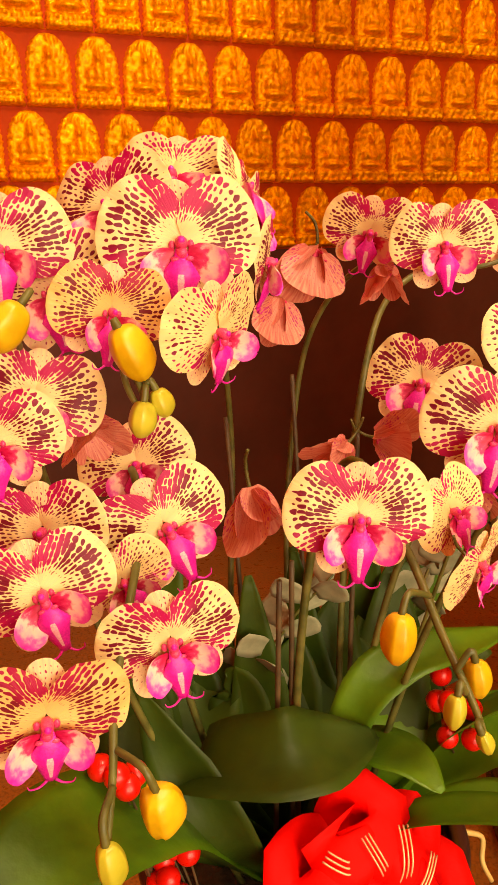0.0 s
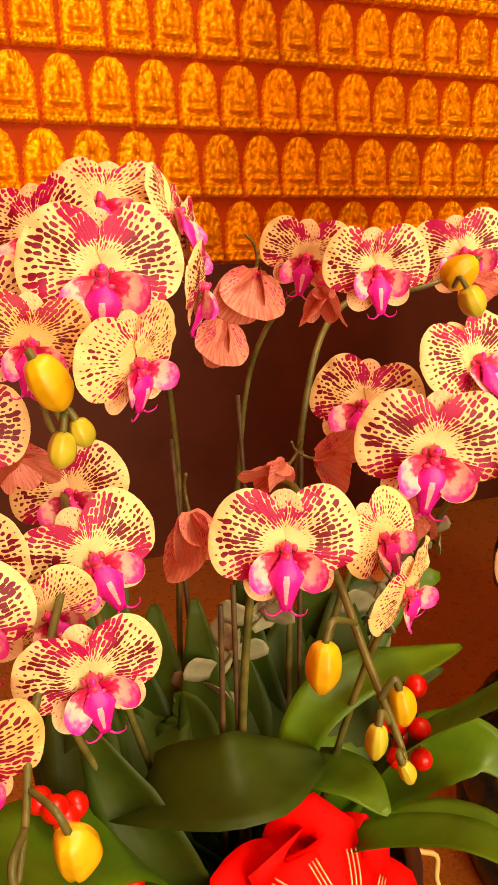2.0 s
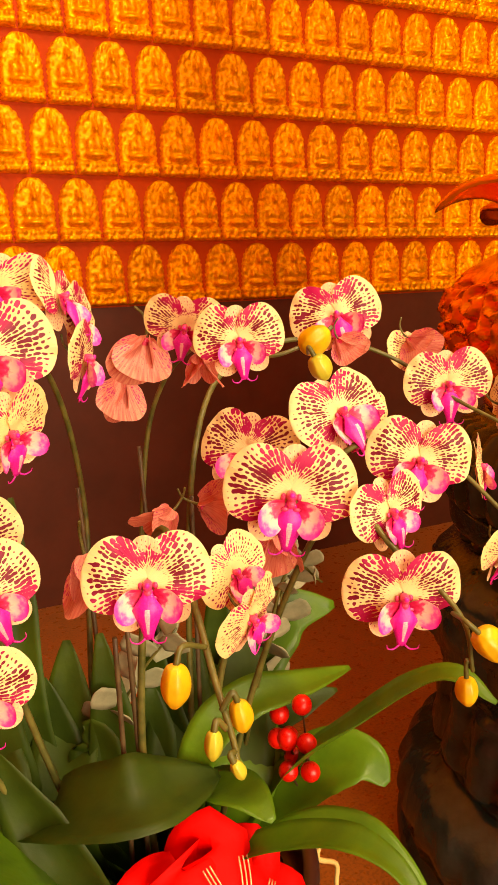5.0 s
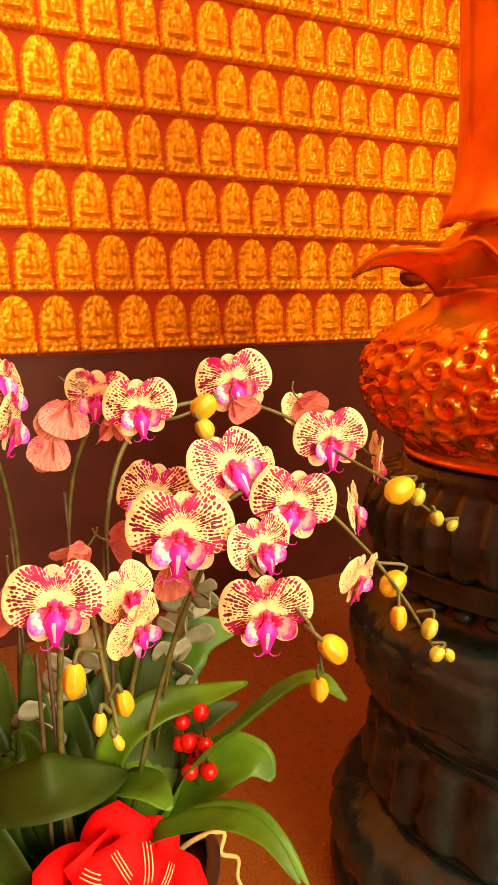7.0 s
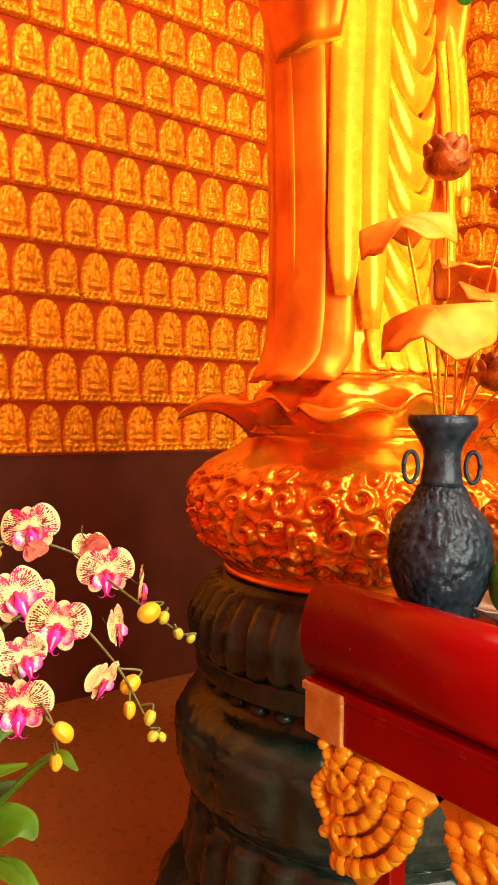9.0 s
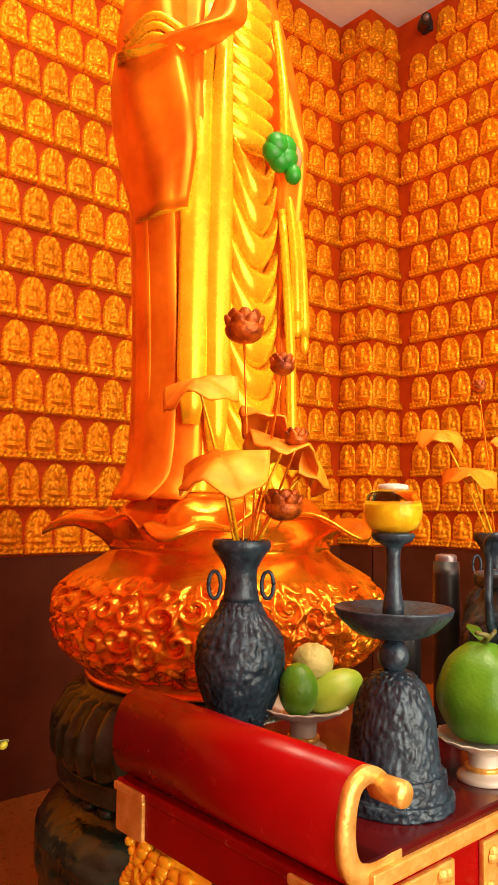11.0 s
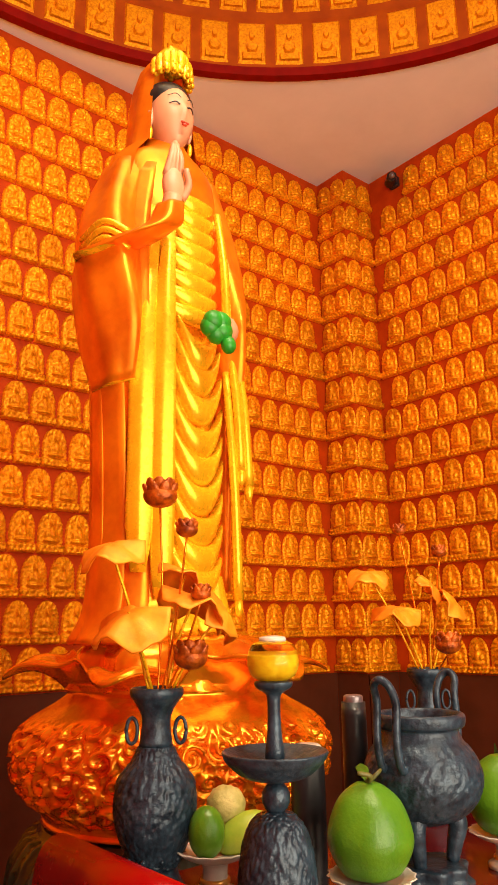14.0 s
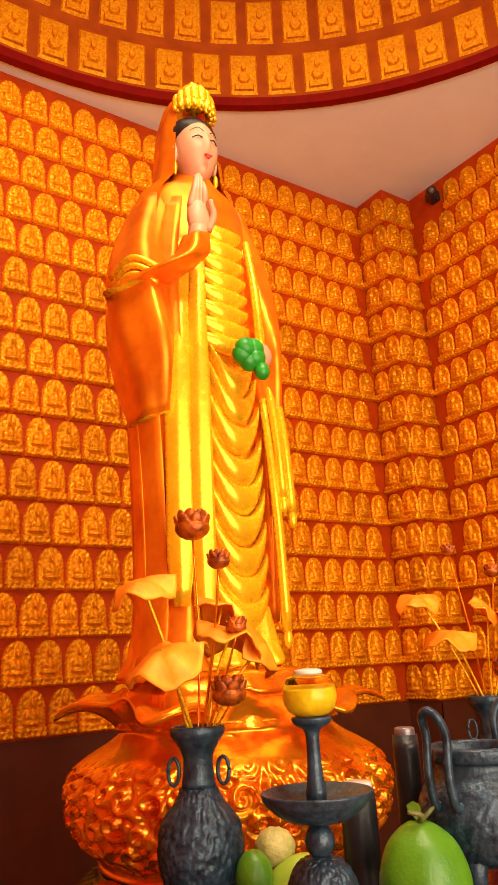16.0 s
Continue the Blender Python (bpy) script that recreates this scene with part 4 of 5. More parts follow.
                add_ball(bm, (xa + 0.006 - 0.004 * (i % 2), cy, cz), (0.012, 0.0185, 0.0125), Euler((th * dirn, 0, 0)), seg=8, rings=6)
        for cy0, cz0, r0 in ((0.05, 0.05, 0.030), (0.11, 0.04, 0.026), (0.055, 0.13, 0.032)):
            add_tube(bm, [(xa - 0.004, yb + dirn * (cy0 + (r0 - 0.005 * q) * math.cos(1.2 * q)), top - cz0 - (r0 - 0.005 * q) * math.sin(1.2 * q)) for q in range(6)], 0.008, 0.004, 6, 3)
        tagged(part("carved_bracket", bm, CARVING, table, "gilded openwork carving"), kind="stuff")
    for y0 in (TY0 + 0.03, TY1 - 0.10):
        part("leg", box(xa + sgn * 0.10, xb + sgn * 0.10, y0, y0 + 0.05, 0.0, TZ - 0.034, bevel=0.006), LACQUER, table, smooth=False)
part("front_apron", box(TX0 + 0.05, TX1 - 0.05, TY0 + 0.004, TY0 + 0.036, TZ - 0.13, TZ - 0.036, bevel=0.003), LACQUER, table, smooth=False)
part("front_edge_moulding", box(TX0 + 0.045, TX1 - 0.045, TY0 - 0.008, TY0 + 0.004, TZ - 0.036, TZ - 0.012, bevel=0.003), GOLD_PALE, table, "gilded moulding", smooth=False)
for i in range(6):
    xc = TX0 + 0.17 + 0.208 * i
    bm = bmesh.new()
    add_box(bm, xc - 0.065, xc + 0.065, TY0 - 0.006, TY0 + 0.004, TZ - 0.125, TZ - 0.045, bevel=0.003)
    for q in range(14):
        add_ball(bm, (xc - 0.05 + 0.1 * ((q * 0.37) % 1), TY0 - 0.008, TZ - 0.115 + 0.06 * ((q * 0.61) % 1)), (0.012, 0.006, 0.010), seg=8, rings=6)
    part("front_plate", bm, GOLD_PALE, table, "gilded carved plate", smooth=False)


# ---- altar vessels ----
def bronze_vase(x, y, handles=True):
    v = thing("bronze_vase", (x, y, TZ), "dark bronze baluster vase with ring handles and raised ornament", "vase", "pair of altar vases")
    c = (x, y, TZ)
    part("foot", lathe(c, fine([(0.066, 0.0005), (0.068, 0.012), (0.055, 0.03), (0.046, 0.055)], 4), 40), BRONZE, v)
    part("body", lathe(c, fine([(0.046, 0.055), (0.057, 0.075), (0.078, 0.125), (0.085, 0.175), (0.076, 0.22), (0.051, 0.255), (0.036, 0.285)], 10), 150, lambda a, z, r: 0.0050 * (abs(math.sin(4.5 * noise.noise((math.cos(a) * r * 80, math.sin(a) * r * 80, z * 95)))) - 0.5) + (0.003 * abs(math.sin(12 * a)) if 0.205 < z < 0.25 else 0)), BRONZE, v)
    part("neck", lathe(c, fine([(0.036, 0.285), (0.031, 0.32), (0.032, 0.345), (0.045, 0.37), (0.056, 0.385), (0.057, 0.398), (0.050, 0.400), (0.03, 0.36)], 4), 40), BRONZE, v)
    for s in (-1, 1):
        d = Vector((0.78 * s, -0.62 * s, 0))
        m = Vector(c) + d * 0.052 + Vector((0, 0, 0.315))
        part("ring_handle", tube([m + d * 0.012 * math.cos(q) + Vector((0, 0, 0.026 * math.sin(q))) for q in (i * math.pi / 4 for i in range(9))], 0.004, 0.004, 8, 3), BRONZE, v)
    for i in range(20):
        a = i * math.pi / 10
        if i % 2 == 0:
            part("foot_bead", ball((x + 0.060 * math.cos(a), y + 0.060 * math.sin(a), TZ + 0.076), 0.006, seg=8, rings=5), BRONZE, v)
    return v


bronze_vase(-3.484, -2.835)
bronze_vase(-2.56, -2.84)


POD = varied("dark_gilded_pod", (0.16, 0.02, 0.002), (0.62, 0.14, 0.004), 40, 0.4, 0.4, 0.3, 120)


def lotus_bouquet(name_at, leaves, pods, stems_from, label):
    b = thing("gilded_lotus_bouquet", name_at, label, "flower arrangement", "gilded lotus bouquets")
    rnd = random.Random(int(name_at[0] * 100))
    base = Vector(stems_from)
    for (p, r, tilt) in leaves:
        p, r = Vector(p), r * 1.05
        bm = bmesh.new()
        seg = 28
        cen = bm.verts.new((0, 0, -0.006))
        rings = []
        for q in (0.25, 0.5, 0.75, 0.9, 1.0):
            rings.append([bm.verts.new((r * q * math.cos(a), r * q * math.sin(a), -0.42 * r * q * q * (1 + 0.55 * math.sin(3 * a + p.x * 30) + 0.25 * math.sin(7 * a)))) for a in (2 * math.pi * k / seg for k in range(seg))])
        for k in range(seg):
            j = (k + 1) % seg
            bm.faces.new((cen, rings[0][k], rings[0][j]))
            for ra, rb in zip(rings, rings[1:]):
                bm.faces.new((ra[k], ra[j], rb[j], rb[k]))
        ret = bmesh.ops.extrude_face_region(bm, geom=bm.faces[:])
        bmesh.ops.translate(bm, verts=[v for v in ret["geom"] if isinstance(v, bmesh.types.BMVert)], vec=(0, 0, 0.004))
        bmesh.ops.transform(bm, verts=bm.verts, matrix=Matrix.LocRotScale(p, Euler([radians(t) for t in tilt]), None))
        part("leaf", bm, GOLD_LEAF, b, "wavy gilded lotus leaf")
        mid = (p + base) / 2 + Vector((0, 0, 0.02))
        part("stem", tube([base + Vector((rnd.uniform(-0.015, 0.015), rnd.uniform(-0.015, 0.015), 0)), mid, p], 0.004, 0.003, 6, 5), GOLD, b)
    for (p, r) in pods:
        p = Vector(p)
        bm = ball(p, (r, r, r * 0.70), seg=18, rings=12)
        for row, (n, rad, up, tilt) in enumerate(((7, 0.72, 0.18, 0.5), (7, 0.62, 0.42, 0.25))):
            for i in range(n):
                a = (i + 0.5 * row) * 2 * math.pi / n
                add_ball(bm, p + Vector((r * rad * math.cos(a), r * rad * math.sin(a), r * up)), (r * 0.20, r * 0.42, r * 0.62), Euler((0, tilt, a)), seg=10, rings=8)
        part("lotus_pod", bm, POD, b, "dark gilded lotus pod")
        part("stem", tube([base, (p + base) / 2 + Vector((0.01, 0, 0)), p - Vector((0, 0, r * 0.6))], 0.003, 0.0025, 6, 5), GOLD_POT, b)
    return b


lotus_bouquet((-3.484, -2.835, 1.48), [((-3.602, -2.91, 1.668), 0.085, (22, -14, -40)), ((-3.626, -2.868, 1.808), 0.070, (14, -16, -30)), ((-3.43, -2.90, 1.70), 0.075, (10, 22, 20)), ((-3.353, -2.908, 1.675), 0.065, (10, 58, -30)), ((-3.40, -2.82, 1.76), 0.060, (15, 30, 20))],
              [((-3.474, -2.823, 1.933), 0.040), ((-3.483, -2.944, 1.841), 0.024), ((-3.45, -2.95, 1.705), 0.022), ((-3.458, -2.925, 1.575), 0.036)], (-3.484, -2.835, 1.45), "gilded lotus leaves and pods standing in a bronze vase")
lotus_bouquet((-2.56, -2.84, 1.48), [((-2.732, -2.783, 1.785), 0.058, (12, -12, 0)), ((-2.681, -2.841, 1.684), 0.068, (8, -10, 20)), ((-2.58, -2.90, 1.745), 0.045, (30, 40, -20)), ((-2.52, -2.93, 1.70), 0.055, (30, 50, -20))],
              [((-2.604, -2.955, 1.58), 0.036), ((-2.682, -2.871, 1.902), 0.020), ((-2.58, -2.93, 1.84), 0.022)], (-2.56, -2.84, 1.45), "gilded lotus leaves standing in a second bronze vase")

# candlestick with a glass lamp
LX, LY = -3.445, -3.172
stick = thing("bronze_candlestick", (LX, LY, TZ), "dark bronze candlestick on a bell-shaped foot with a drip pan", "candlestick")
c = (LX, LY, TZ)
part("bell_foot", lathe(c, fine([(0.094, 0.0005), (0.093, 0.018), (0.083, 0.022), (0.081, 0.05), (0.073, 0.056), (0.068, 0.10), (0.062, 0.145), (0.050, 0.18), (0.035, 0.198), (0.02, 0.205)], 8), 150, lambda a, z, r: 0.0050 * (abs(math.sin(4.5 * noise.noise((math.cos(a) * r * 80, math.sin(a) * r * 80, z * 95)))) - 0.5)), BRONZE, stick)
part("knop", ball((LX, LY, TZ + 0.228), (0.026, 0.026, 0.028)), BRONZE, stick)
part("drip_pan", lathe(c, fine([(0.012, 0.255), (0.055, 0.262), (0.085, 0.285), (0.096, 0.30), (0.096, 0.306), (0.088, 0.303), (0.05, 0.285), (0.013, 0.283)], 3), 56, lambda a, z, r: 0.002 * math.sin(24 * a) * (0.265 < z < 0.30)), BRONZE, stick)
part("shaft", lathe(c, fine([(0.015, 0.28), (0.018, 0.30), (0.013, 0.34), (0.012, 0.39), (0.016, 0.405), (0.032, 0.415), (0.036, 0.425), (0.03, 0.427)], 4), 32), BRONZE, stick)
GLASS = material("amber_glass", (1.0, 0.86, 0.30), 0.08)
GLASS.node_tree.nodes["Principled BSDF"].inputs["Transmission Weight"].default_value = 1.0
GLASS.node_tree.nodes["Principled BSDF"].inputs["IOR"].default_value = 1.25
lamp = thing("glass_oil_lamp", (LX, LY, TZ + 0.428), "round amber glass oil lamp on the candlestick", "lamp")
part("glass_bowl", lathe(c, fine([(0.025, 0.428), (0.040, 0.436), (0.048, 0.455), (0.047, 0.475), (0.040, 0.492), (0.028, 0.498)], 4), 32), GLASS, lamp)
part("oil", lathe(c, fine([(0.022, 0.432), (0.037, 0.440), (0.0445, 0.455), (0.0445, 0.468), (0.042, 0.474), (0.01, 0.474)], 3), 24), varied("lamp_oil", (0.88, 0.62, 0.003), (0.98, 0.82, 0.03), 60, 0.4, 0, 0.3, 60), lamp)
part("lid", lathe(c, fine([(0.026, 0.4985), (0.024, 0.506), (0.008, 0.509)], 3), 20), CERAMIC, lamp)

# incense urn
UX, UY = -3.05, -3.19
urn = thing("bronze_incense_urn", (UX, UY, TZ), "dark bronze three-legged incense urn with tall curved handles", "urn")
c = (UX, UY, TZ)
part("stand", lathe(c, fine([(0.085, 0.0005), (0.09, 0.015), (0.075, 0.03), (0.078, 0.05), (0.07, 0.055)], 4), 48, lambda a, z, r: 0.006 * math.sin(8 * a)), BRONZE, urn)
for i in range(3):
    a = radians(200 + 120 * i)
    p = Vector((UX + 0.05 * math.cos(a), UY + 0.05 * math.sin(a), TZ))
    o = Vector((math.cos(a), math.sin(a), 0))
    part("leg", tube([p + Vector((0, 0, 0.055)), p + o * 0.008 + Vector((0, 0, 0.09)), p + o * 0.016 + Vector((0, 0, 0.125)), p + Vector((0, 0, 0.16))], 0.013, 0.024, 12, 4), BRONZE, urn)
part("body", lathe(c, fine([(0.03, 0.125), (0.08, 0.145), (0.112, 0.18), (0.122, 0.22), (0.110, 0.26), (0.088, 0.29), (0.082, 0.31), (0.094, 0.318), (0.096, 0.338), (0.084, 0.340), (0.068, 0.30), (0.02, 0.29)], 8), 150, lambda a, z, r: 0.0050 * (abs(math.sin(4.5 * noise.noise((math.cos(a) * r * 80, math.sin(a) * r * 80, z * 95)))) - 0.5) * (z < 0.28)), BRONZE, urn)
for s in (-1, 1):
    d = Vector((0.85 * s, 0.15 * s, 0))
    p = Vector(c)
    w = Vector((-d.y, d.x, 0)).normalized() * 0.022
    lo, hi = Vector((0, 0, 0.262)), Vector((0, 0, 0.405))
    part("handle", tube([p + d * 0.10 + w + lo, p + d * 0.140 + w + Vector((0, 0, 0.245)), p + d * 0.158 + w + Vector((0, 0, 0.30)), p + d * 0.152 + w + Vector((0, 0, 0.37)), p + d * 0.170 + w * 0.8 + hi,
                         p + d * 0.176 + Vector((0, 0, 0.418)), p + d * 0.170 - w * 0.8 + hi, p + d * 0.152 - w + Vector((0, 0, 0.37)), p + d * 0.158 - w + Vector((0, 0, 0.30)), p + d * 0.140 - w + Vector((0, 0, 0.245)), p + d * 0.10 - w + lo], 0.0085, 0.0085, 10, 5), BRONZE, urn)


def footed_dish(x, y, r, h, label):
    d = thing("footed_dish", (x, y, TZ), label, "dish", "white offering dishes")
    c = (x, y, TZ)
    part("foot", lathe(c, fine([(0.045, 0.0005), (0.044, 0.01), (0.028, 0.02), (0.026, h * 0.6), (0.034, h * 0.72)], 4), 32), CERAMIC, d)
    part("gold_band", lathe(c, [(0.030, h * 0.24), (0.0315, h * 0.26), (0.0315, h * 0.34), (0.030, h * 0.36)], 32), GOLD_PALE, d, "gold band")
    part("bowl", lathe(c, fine([(0.034, h * 0.72), (r * 0.7, h * 0.82), (r, h * 1.0), (r * 1.01, h * 1.04), (r * 0.95, h * 1.03), (r * 0.6, h * 0.90), (0.01, h * 0.86)], 4), 48, lambda a, z, q: 0.003 * math.sin(16 * a) * (q > r * 0.9)), CERAMIC, d)


footed_dish(-3.25, -3.215, 0.080, 0.072, "white footed dish with a gold band under a pomelo")
bm = bmesh.new()
add_lathe(bm, (-3.25, -3.215, TZ + 0.066), fine([(0.004, 0.0), (0.050, 0.010), (0.077, 0.052), (0.079, 0.088), (0.060, 0.136), (0.027, 0.164), (0.006, 0.168)], 5), 40, lambda a, z, r: 0.0015 * math.sin(5 * a))
pom = thing("pomelo", (-3.25, -3.215, TZ + 0.066), "large green pomelo with a cut stalk on a white dish", "fruit", "pomelos")
part("skin", bm, POMELO, pom)
part("stalk", tube([(-3.25, -3.215, TZ + 0.231), (-3.262, -3.235, TZ + 0.248), (-3.285, -3.225, TZ + 0.255)], 0.006, 0.004, 8, 4), STEM, pom)
part("stalk", tube([(-3.25, -3.215, TZ + 0.231), (-3.235, -3.23, TZ + 0.25), (-3.215, -3.22, TZ + 0.252)], 0.005, 0.003, 8, 4), STEM, pom)
part("leaf", blade([(-3.25, -3.215, TZ + 0.236), (-3.235, -3.19, TZ + 0.25), (-3.205, -3.16, TZ + 0.255)], 0.024), LEAF, pom)
footed_dish(-2.80, -3.215, 0.080, 0.072, "white footed dish under a second pomelo")
pom2 = thing("pomelo", (-2.80, -3.215, TZ + 0.066), "large green pomelo on a white dish beside the urn", "fruit", "pomelos")
part("skin", lathe((-2.80, -3.215, TZ + 0.066), fine([(0.004, 0.0), (0.050, 0.010), (0.077, 0.052), (0.079, 0.088), (0.060, 0.136), (0.027, 0.164), (0.006, 0.168)], 5), 40), POMELO, pom2)
footed_dish(-3.385, -2.91, 0.085, 0.085, "white footed dish with a gold band holding fruit")
FZ = TZ + 0.085
tagged(new("mango", mesh_of("mango", ball((-3.425, -2.935, FZ + 0.040), (0.037, 0.037, 0.050), seg=24, rings=16), POMELO)), "green mango standing on the fruit dish", "fruit")
tagged(new("mango", mesh_of("mango", ball((-3.335, -2.945, FZ + 0.026), (0.062, 0.036, 0.038), Euler((0, radians(-25), radians(-30))), seg=24, rings=16), MANGO)), "yellow-green mango lying on the fruit dish", "fruit")
bm = ball((-3.345, -2.895, FZ + 0.072), (0.042, 0.042, 0.040), seg=28, rings=18, bump=0.10, freq=7)
tagged(new("custard_apple", mesh_of("custard_apple", bm, CUSTARD)), "knobbly pale green custard apple on top of the mangoes", "fruit")

# small things behind
tin = thing("black_flask", (-3.08, -3.03, TZ), "tall black flask with a grey cap", "flask")
part("body", lathe((-3.08, -3.03, TZ), fine([(0.026, 0.0005), (0.028, 0.02), (0.028, 0.33), (0.024, 0.345)], 3), 28), BLACK, tin)
part("cap", lathe((-3.08, -3.03, TZ), fine([(0.022, 0.346), (0.022, 0.368), (0.016, 0.372)], 3), 24), GREY_METAL, tin)
jar = thing("black_canister", (-3.22, -3.02, TZ), "squat black canister with a white lid", "canister")
part("body", lathe((-3.22, -3.02, TZ), fine([(0.034, 0.0005), (0.036, 0.01), (0.036, 0.245), (0.030, 0.255)], 3), 28), BLACK, jar)
part("lid", lathe((-3.22, -3.02, TZ), fine([(0.030, 0.256), (0.031, 0.275), (0.024, 0.28)], 3), 24), CERAMIC, jar)
cup = thing("painted_bottle", (-3.33, -3.09, TZ), "small painted bottle with a white neck", "bottle")
part("body", lathe((-3.33, -3.09, TZ), fine([(0.022, 0.0005), (0.026, 0.02), (0.026, 0.10), (0.014, 0.12)], 3), 24), varied("painted_red_blue", (0.5, 0.08, 0.04), (0.65, 0.5, 0.4), 60, 0.35, spread=(0.45, 0.55)), cup)
part("cap", lathe((-3.33, -3.09, TZ), fine([(0.013, 0.121), (0.013, 0.145), (0.009, 0.15)], 3), 20), CERAMIC, cup)

# ---- the orchid arrangement ----
OX, OY = -4.30, -2.60
stand = thing("plant_stand", (OX, OY, 0), "dark wooden plant stand under the orchid pot", "stand")
part("top", lathe((OX, OY, 0), [(0.17, 0.52), (0.175, 0.525), (0.175, 0.545), (0.17, 0.55)], 40), STANDWOOD, stand)
for i in range(4):
    a = radians(45 + 90 * i)
    part("leg", tube([(OX + 0.16 * math.cos(a), OY + 0.16 * math.sin(a), 0.0), (OX + 0.13 * math.cos(a), OY + 0.13 * math.sin(a), 0.3), (OX + 0.13 * math.cos(a), OY + 0.13 * math.sin(a), 0.525)], 0.016, 0.016, 10, 4), STANDWOOD, stand)
orchid = thing("orchid_arrangement", (OX, OY, 0.55), "potted moth orchids with cream petals spotted crimson", "orchid")
part("pot", lathe((OX, OY, 0.55), fine([(0.09, 0.0005), (0.105, 0.02), (0.125, 0.15), (0.135, 0.27), (0.142, 0.28), (0.142, 0.295), (0.128, 0.295), (0.125, 0.25), (0.01, 0.245)], 4), 56), POT, orchid, "dark round pot")
part("moss", ball((OX, OY, 0.80), (0.122, 0.122, 0.03), seg=24, rings=10, bump=0.3, freq=5), SOIL, orchid)


def petal_bm(L, W, shape, cup, ruffle, seed, nv=14, nu=12, base=0.06):
    """A petal that grows along +y from its base; z is towards its face."""
    bm = bmesh.new()
    uvl = bm.loops.layers.uv.new("UVMap")
    grid, coords = [], {}
    for i in range(nv + 1):
        v = i / nv
        v = 1 - (1 - i / nv) ** 1.6
        q = (shape - v) / (shape + base) if v < shape else (v - shape) / (1 - shape)
        w = max(W * max(0.0, 1 - abs(q) ** 2.2) ** 0.5, W * 0.05)
        row = []
        for j in range(nu + 1):
            u = 2 * j / nu - 1
            x = u * w
            y = L * v
            z = cup * (v * v - 0.6 * v) * L + 0.10 * L * (u * u - 0.3) * cup + ruffle * L * noise.noise((x / L * 4 + seed, v * 4, seed))
            vt = bm.verts.new((x, y, z))
            rr = math.hypot(x, y)
            coords[vt] = (math.atan2(x, y + 0.12 * L) / 1.25, rr / L)
            row.append(vt)
        grid.append(row)
    for a, b in zip(grid, grid[1:]):
        for k in range(nu):
            fc = bm.faces.new((a[k], a[k + 1], b[k + 1], b[k]))
            for lp in fc.loops:
                lp[uvl].uv = coords[lp.vert]
    return bm


def sheet(name, bm, mat):
    for fc in bm.faces:
        fc.smooth = True
    me = bpy.data.meshes.new(name)
    bm.to_mesh(me)
    bm.free()
    me.materials.append(mat)
    return me


def lip_mesh():
    """Mid lobe with two whiskers, hanging down and forward."""
    bm = bmesh.new()
    # narrow claw, broad middle with two points, narrow tip
    rows = []
    for y, z, w in ((-0.05, 0.07, 0.030), (-0.12, 0.115, 0.050), (-0.19, 0.14, 0.100), (-0.235, 0.142, 0.125), (-0.28, 0.13, 0.105), (-0.34, 0.11, 0.070), (-0.40, 0.09, 0.048), (-0.45, 0.075, 0.040)):
        rows.append([bm.verts.new((w * u, y + 0.03 * abs(u) * (y > -0.3), z - 0.45 * w * u * u)) for u in (-1, -0.6, -0.18, 0.18, 0.6, 1)])
    for i, (ra, rb) in enumerate(zip(rows, rows[1:])):
        for k in range(5):
            bm.faces.new((ra[k], ra[k + 1], rb[k + 1], rb[k])).material_index = 1 if k == 2 and 2 <= i <= 5 else 0
    ret = bmesh.ops.extrude_face_region(bm, geom=bm.faces[:])
    bmesh.ops.translate(bm, verts=[v for v in ret["geom"] if isinstance(v, bmesh.types.BMVert)], vec=(0, 0, -0.012))
    for s in (-1, 1):
        add_tube(bm, [(s * 0.026, -0.44, 0.072), (s * 0.075, -0.475, 0.08), (s * 0.13, -0.46, 0.10), (s * 0.145, -0.42, 0.11)], 0.010, 0.003, 6, 4)
    return mesh_of("lip", bm, [LIP, LIP_PALE])


def column_mesh():
    bm = bmesh.new()
    add_ball(bm, (0, 0.0, 0.06), (0.042, 0.045, 0.07), seg=12, rings=8)
    add_ball(bm, (0, -0.06, 0.075), (0.036, 0.04, 0.035), seg=12, rings=8)
    add_ball(bm, (0, 0.015, 0.115), (0.024, 0.026, 0.02), seg=8, rings=6, mat=1)
    for sg in (-1, 1):
        add_ball(bm, (sg * 0.06, -0.015, 0.035), (0.022, 0.034, 0.014), seg=10, rings=6)
        add_ball(bm, (sg * 0.045, -0.10, 0.085), (0.030, 0.018, 0.016), seg=10, rings=6)
    add_tube(bm, [(0, 0, 0.02), (0, 0.02, -0.10), (0, 0.10, -0.22), (0, 0.22, -0.26)], 0.018, 0.014, 6, 3, mat=2)
    return mesh_of("flower", bm, [COLUMN, LIP, STEM])


LIP_M, COL_M = lip_mesh(), column_mesh()
LOBE_M = sheet("lip_side_lobe", petal_bm(0.30, 0.125, 0.62, 0.5, 0.06, 2.2, 10, 8), LIP_SIDE)
KINDS = {}
for kname, pm in (("spotted", PETAL), ("light", PETAL_LIGHT), ("pink", PETAL_PINK), ("warm", PETAL_GOLD)):
    sm = PETAL_PINK if kname == "pink" else PETAL_SEPAL
    KINDS[kname] = [(sheet("petal", petal_bm(0.52, 0.325, 0.56, -0.22, 0.055, sd), pm), sheet("petal", petal_bm(0.52, 0.315, 0.56, -0.12, 0.07, sd + 3), pm),
                     sheet("sepal", petal_bm(0.37, 0.135, 0.50, -0.15, 0.03, sd + 6), sm), sheet("sepal", petal_bm(0.42, 0.150, 0.50, 0.12, 0.03, sd + 9), sm)) for sd in (0.5, 20.2)]


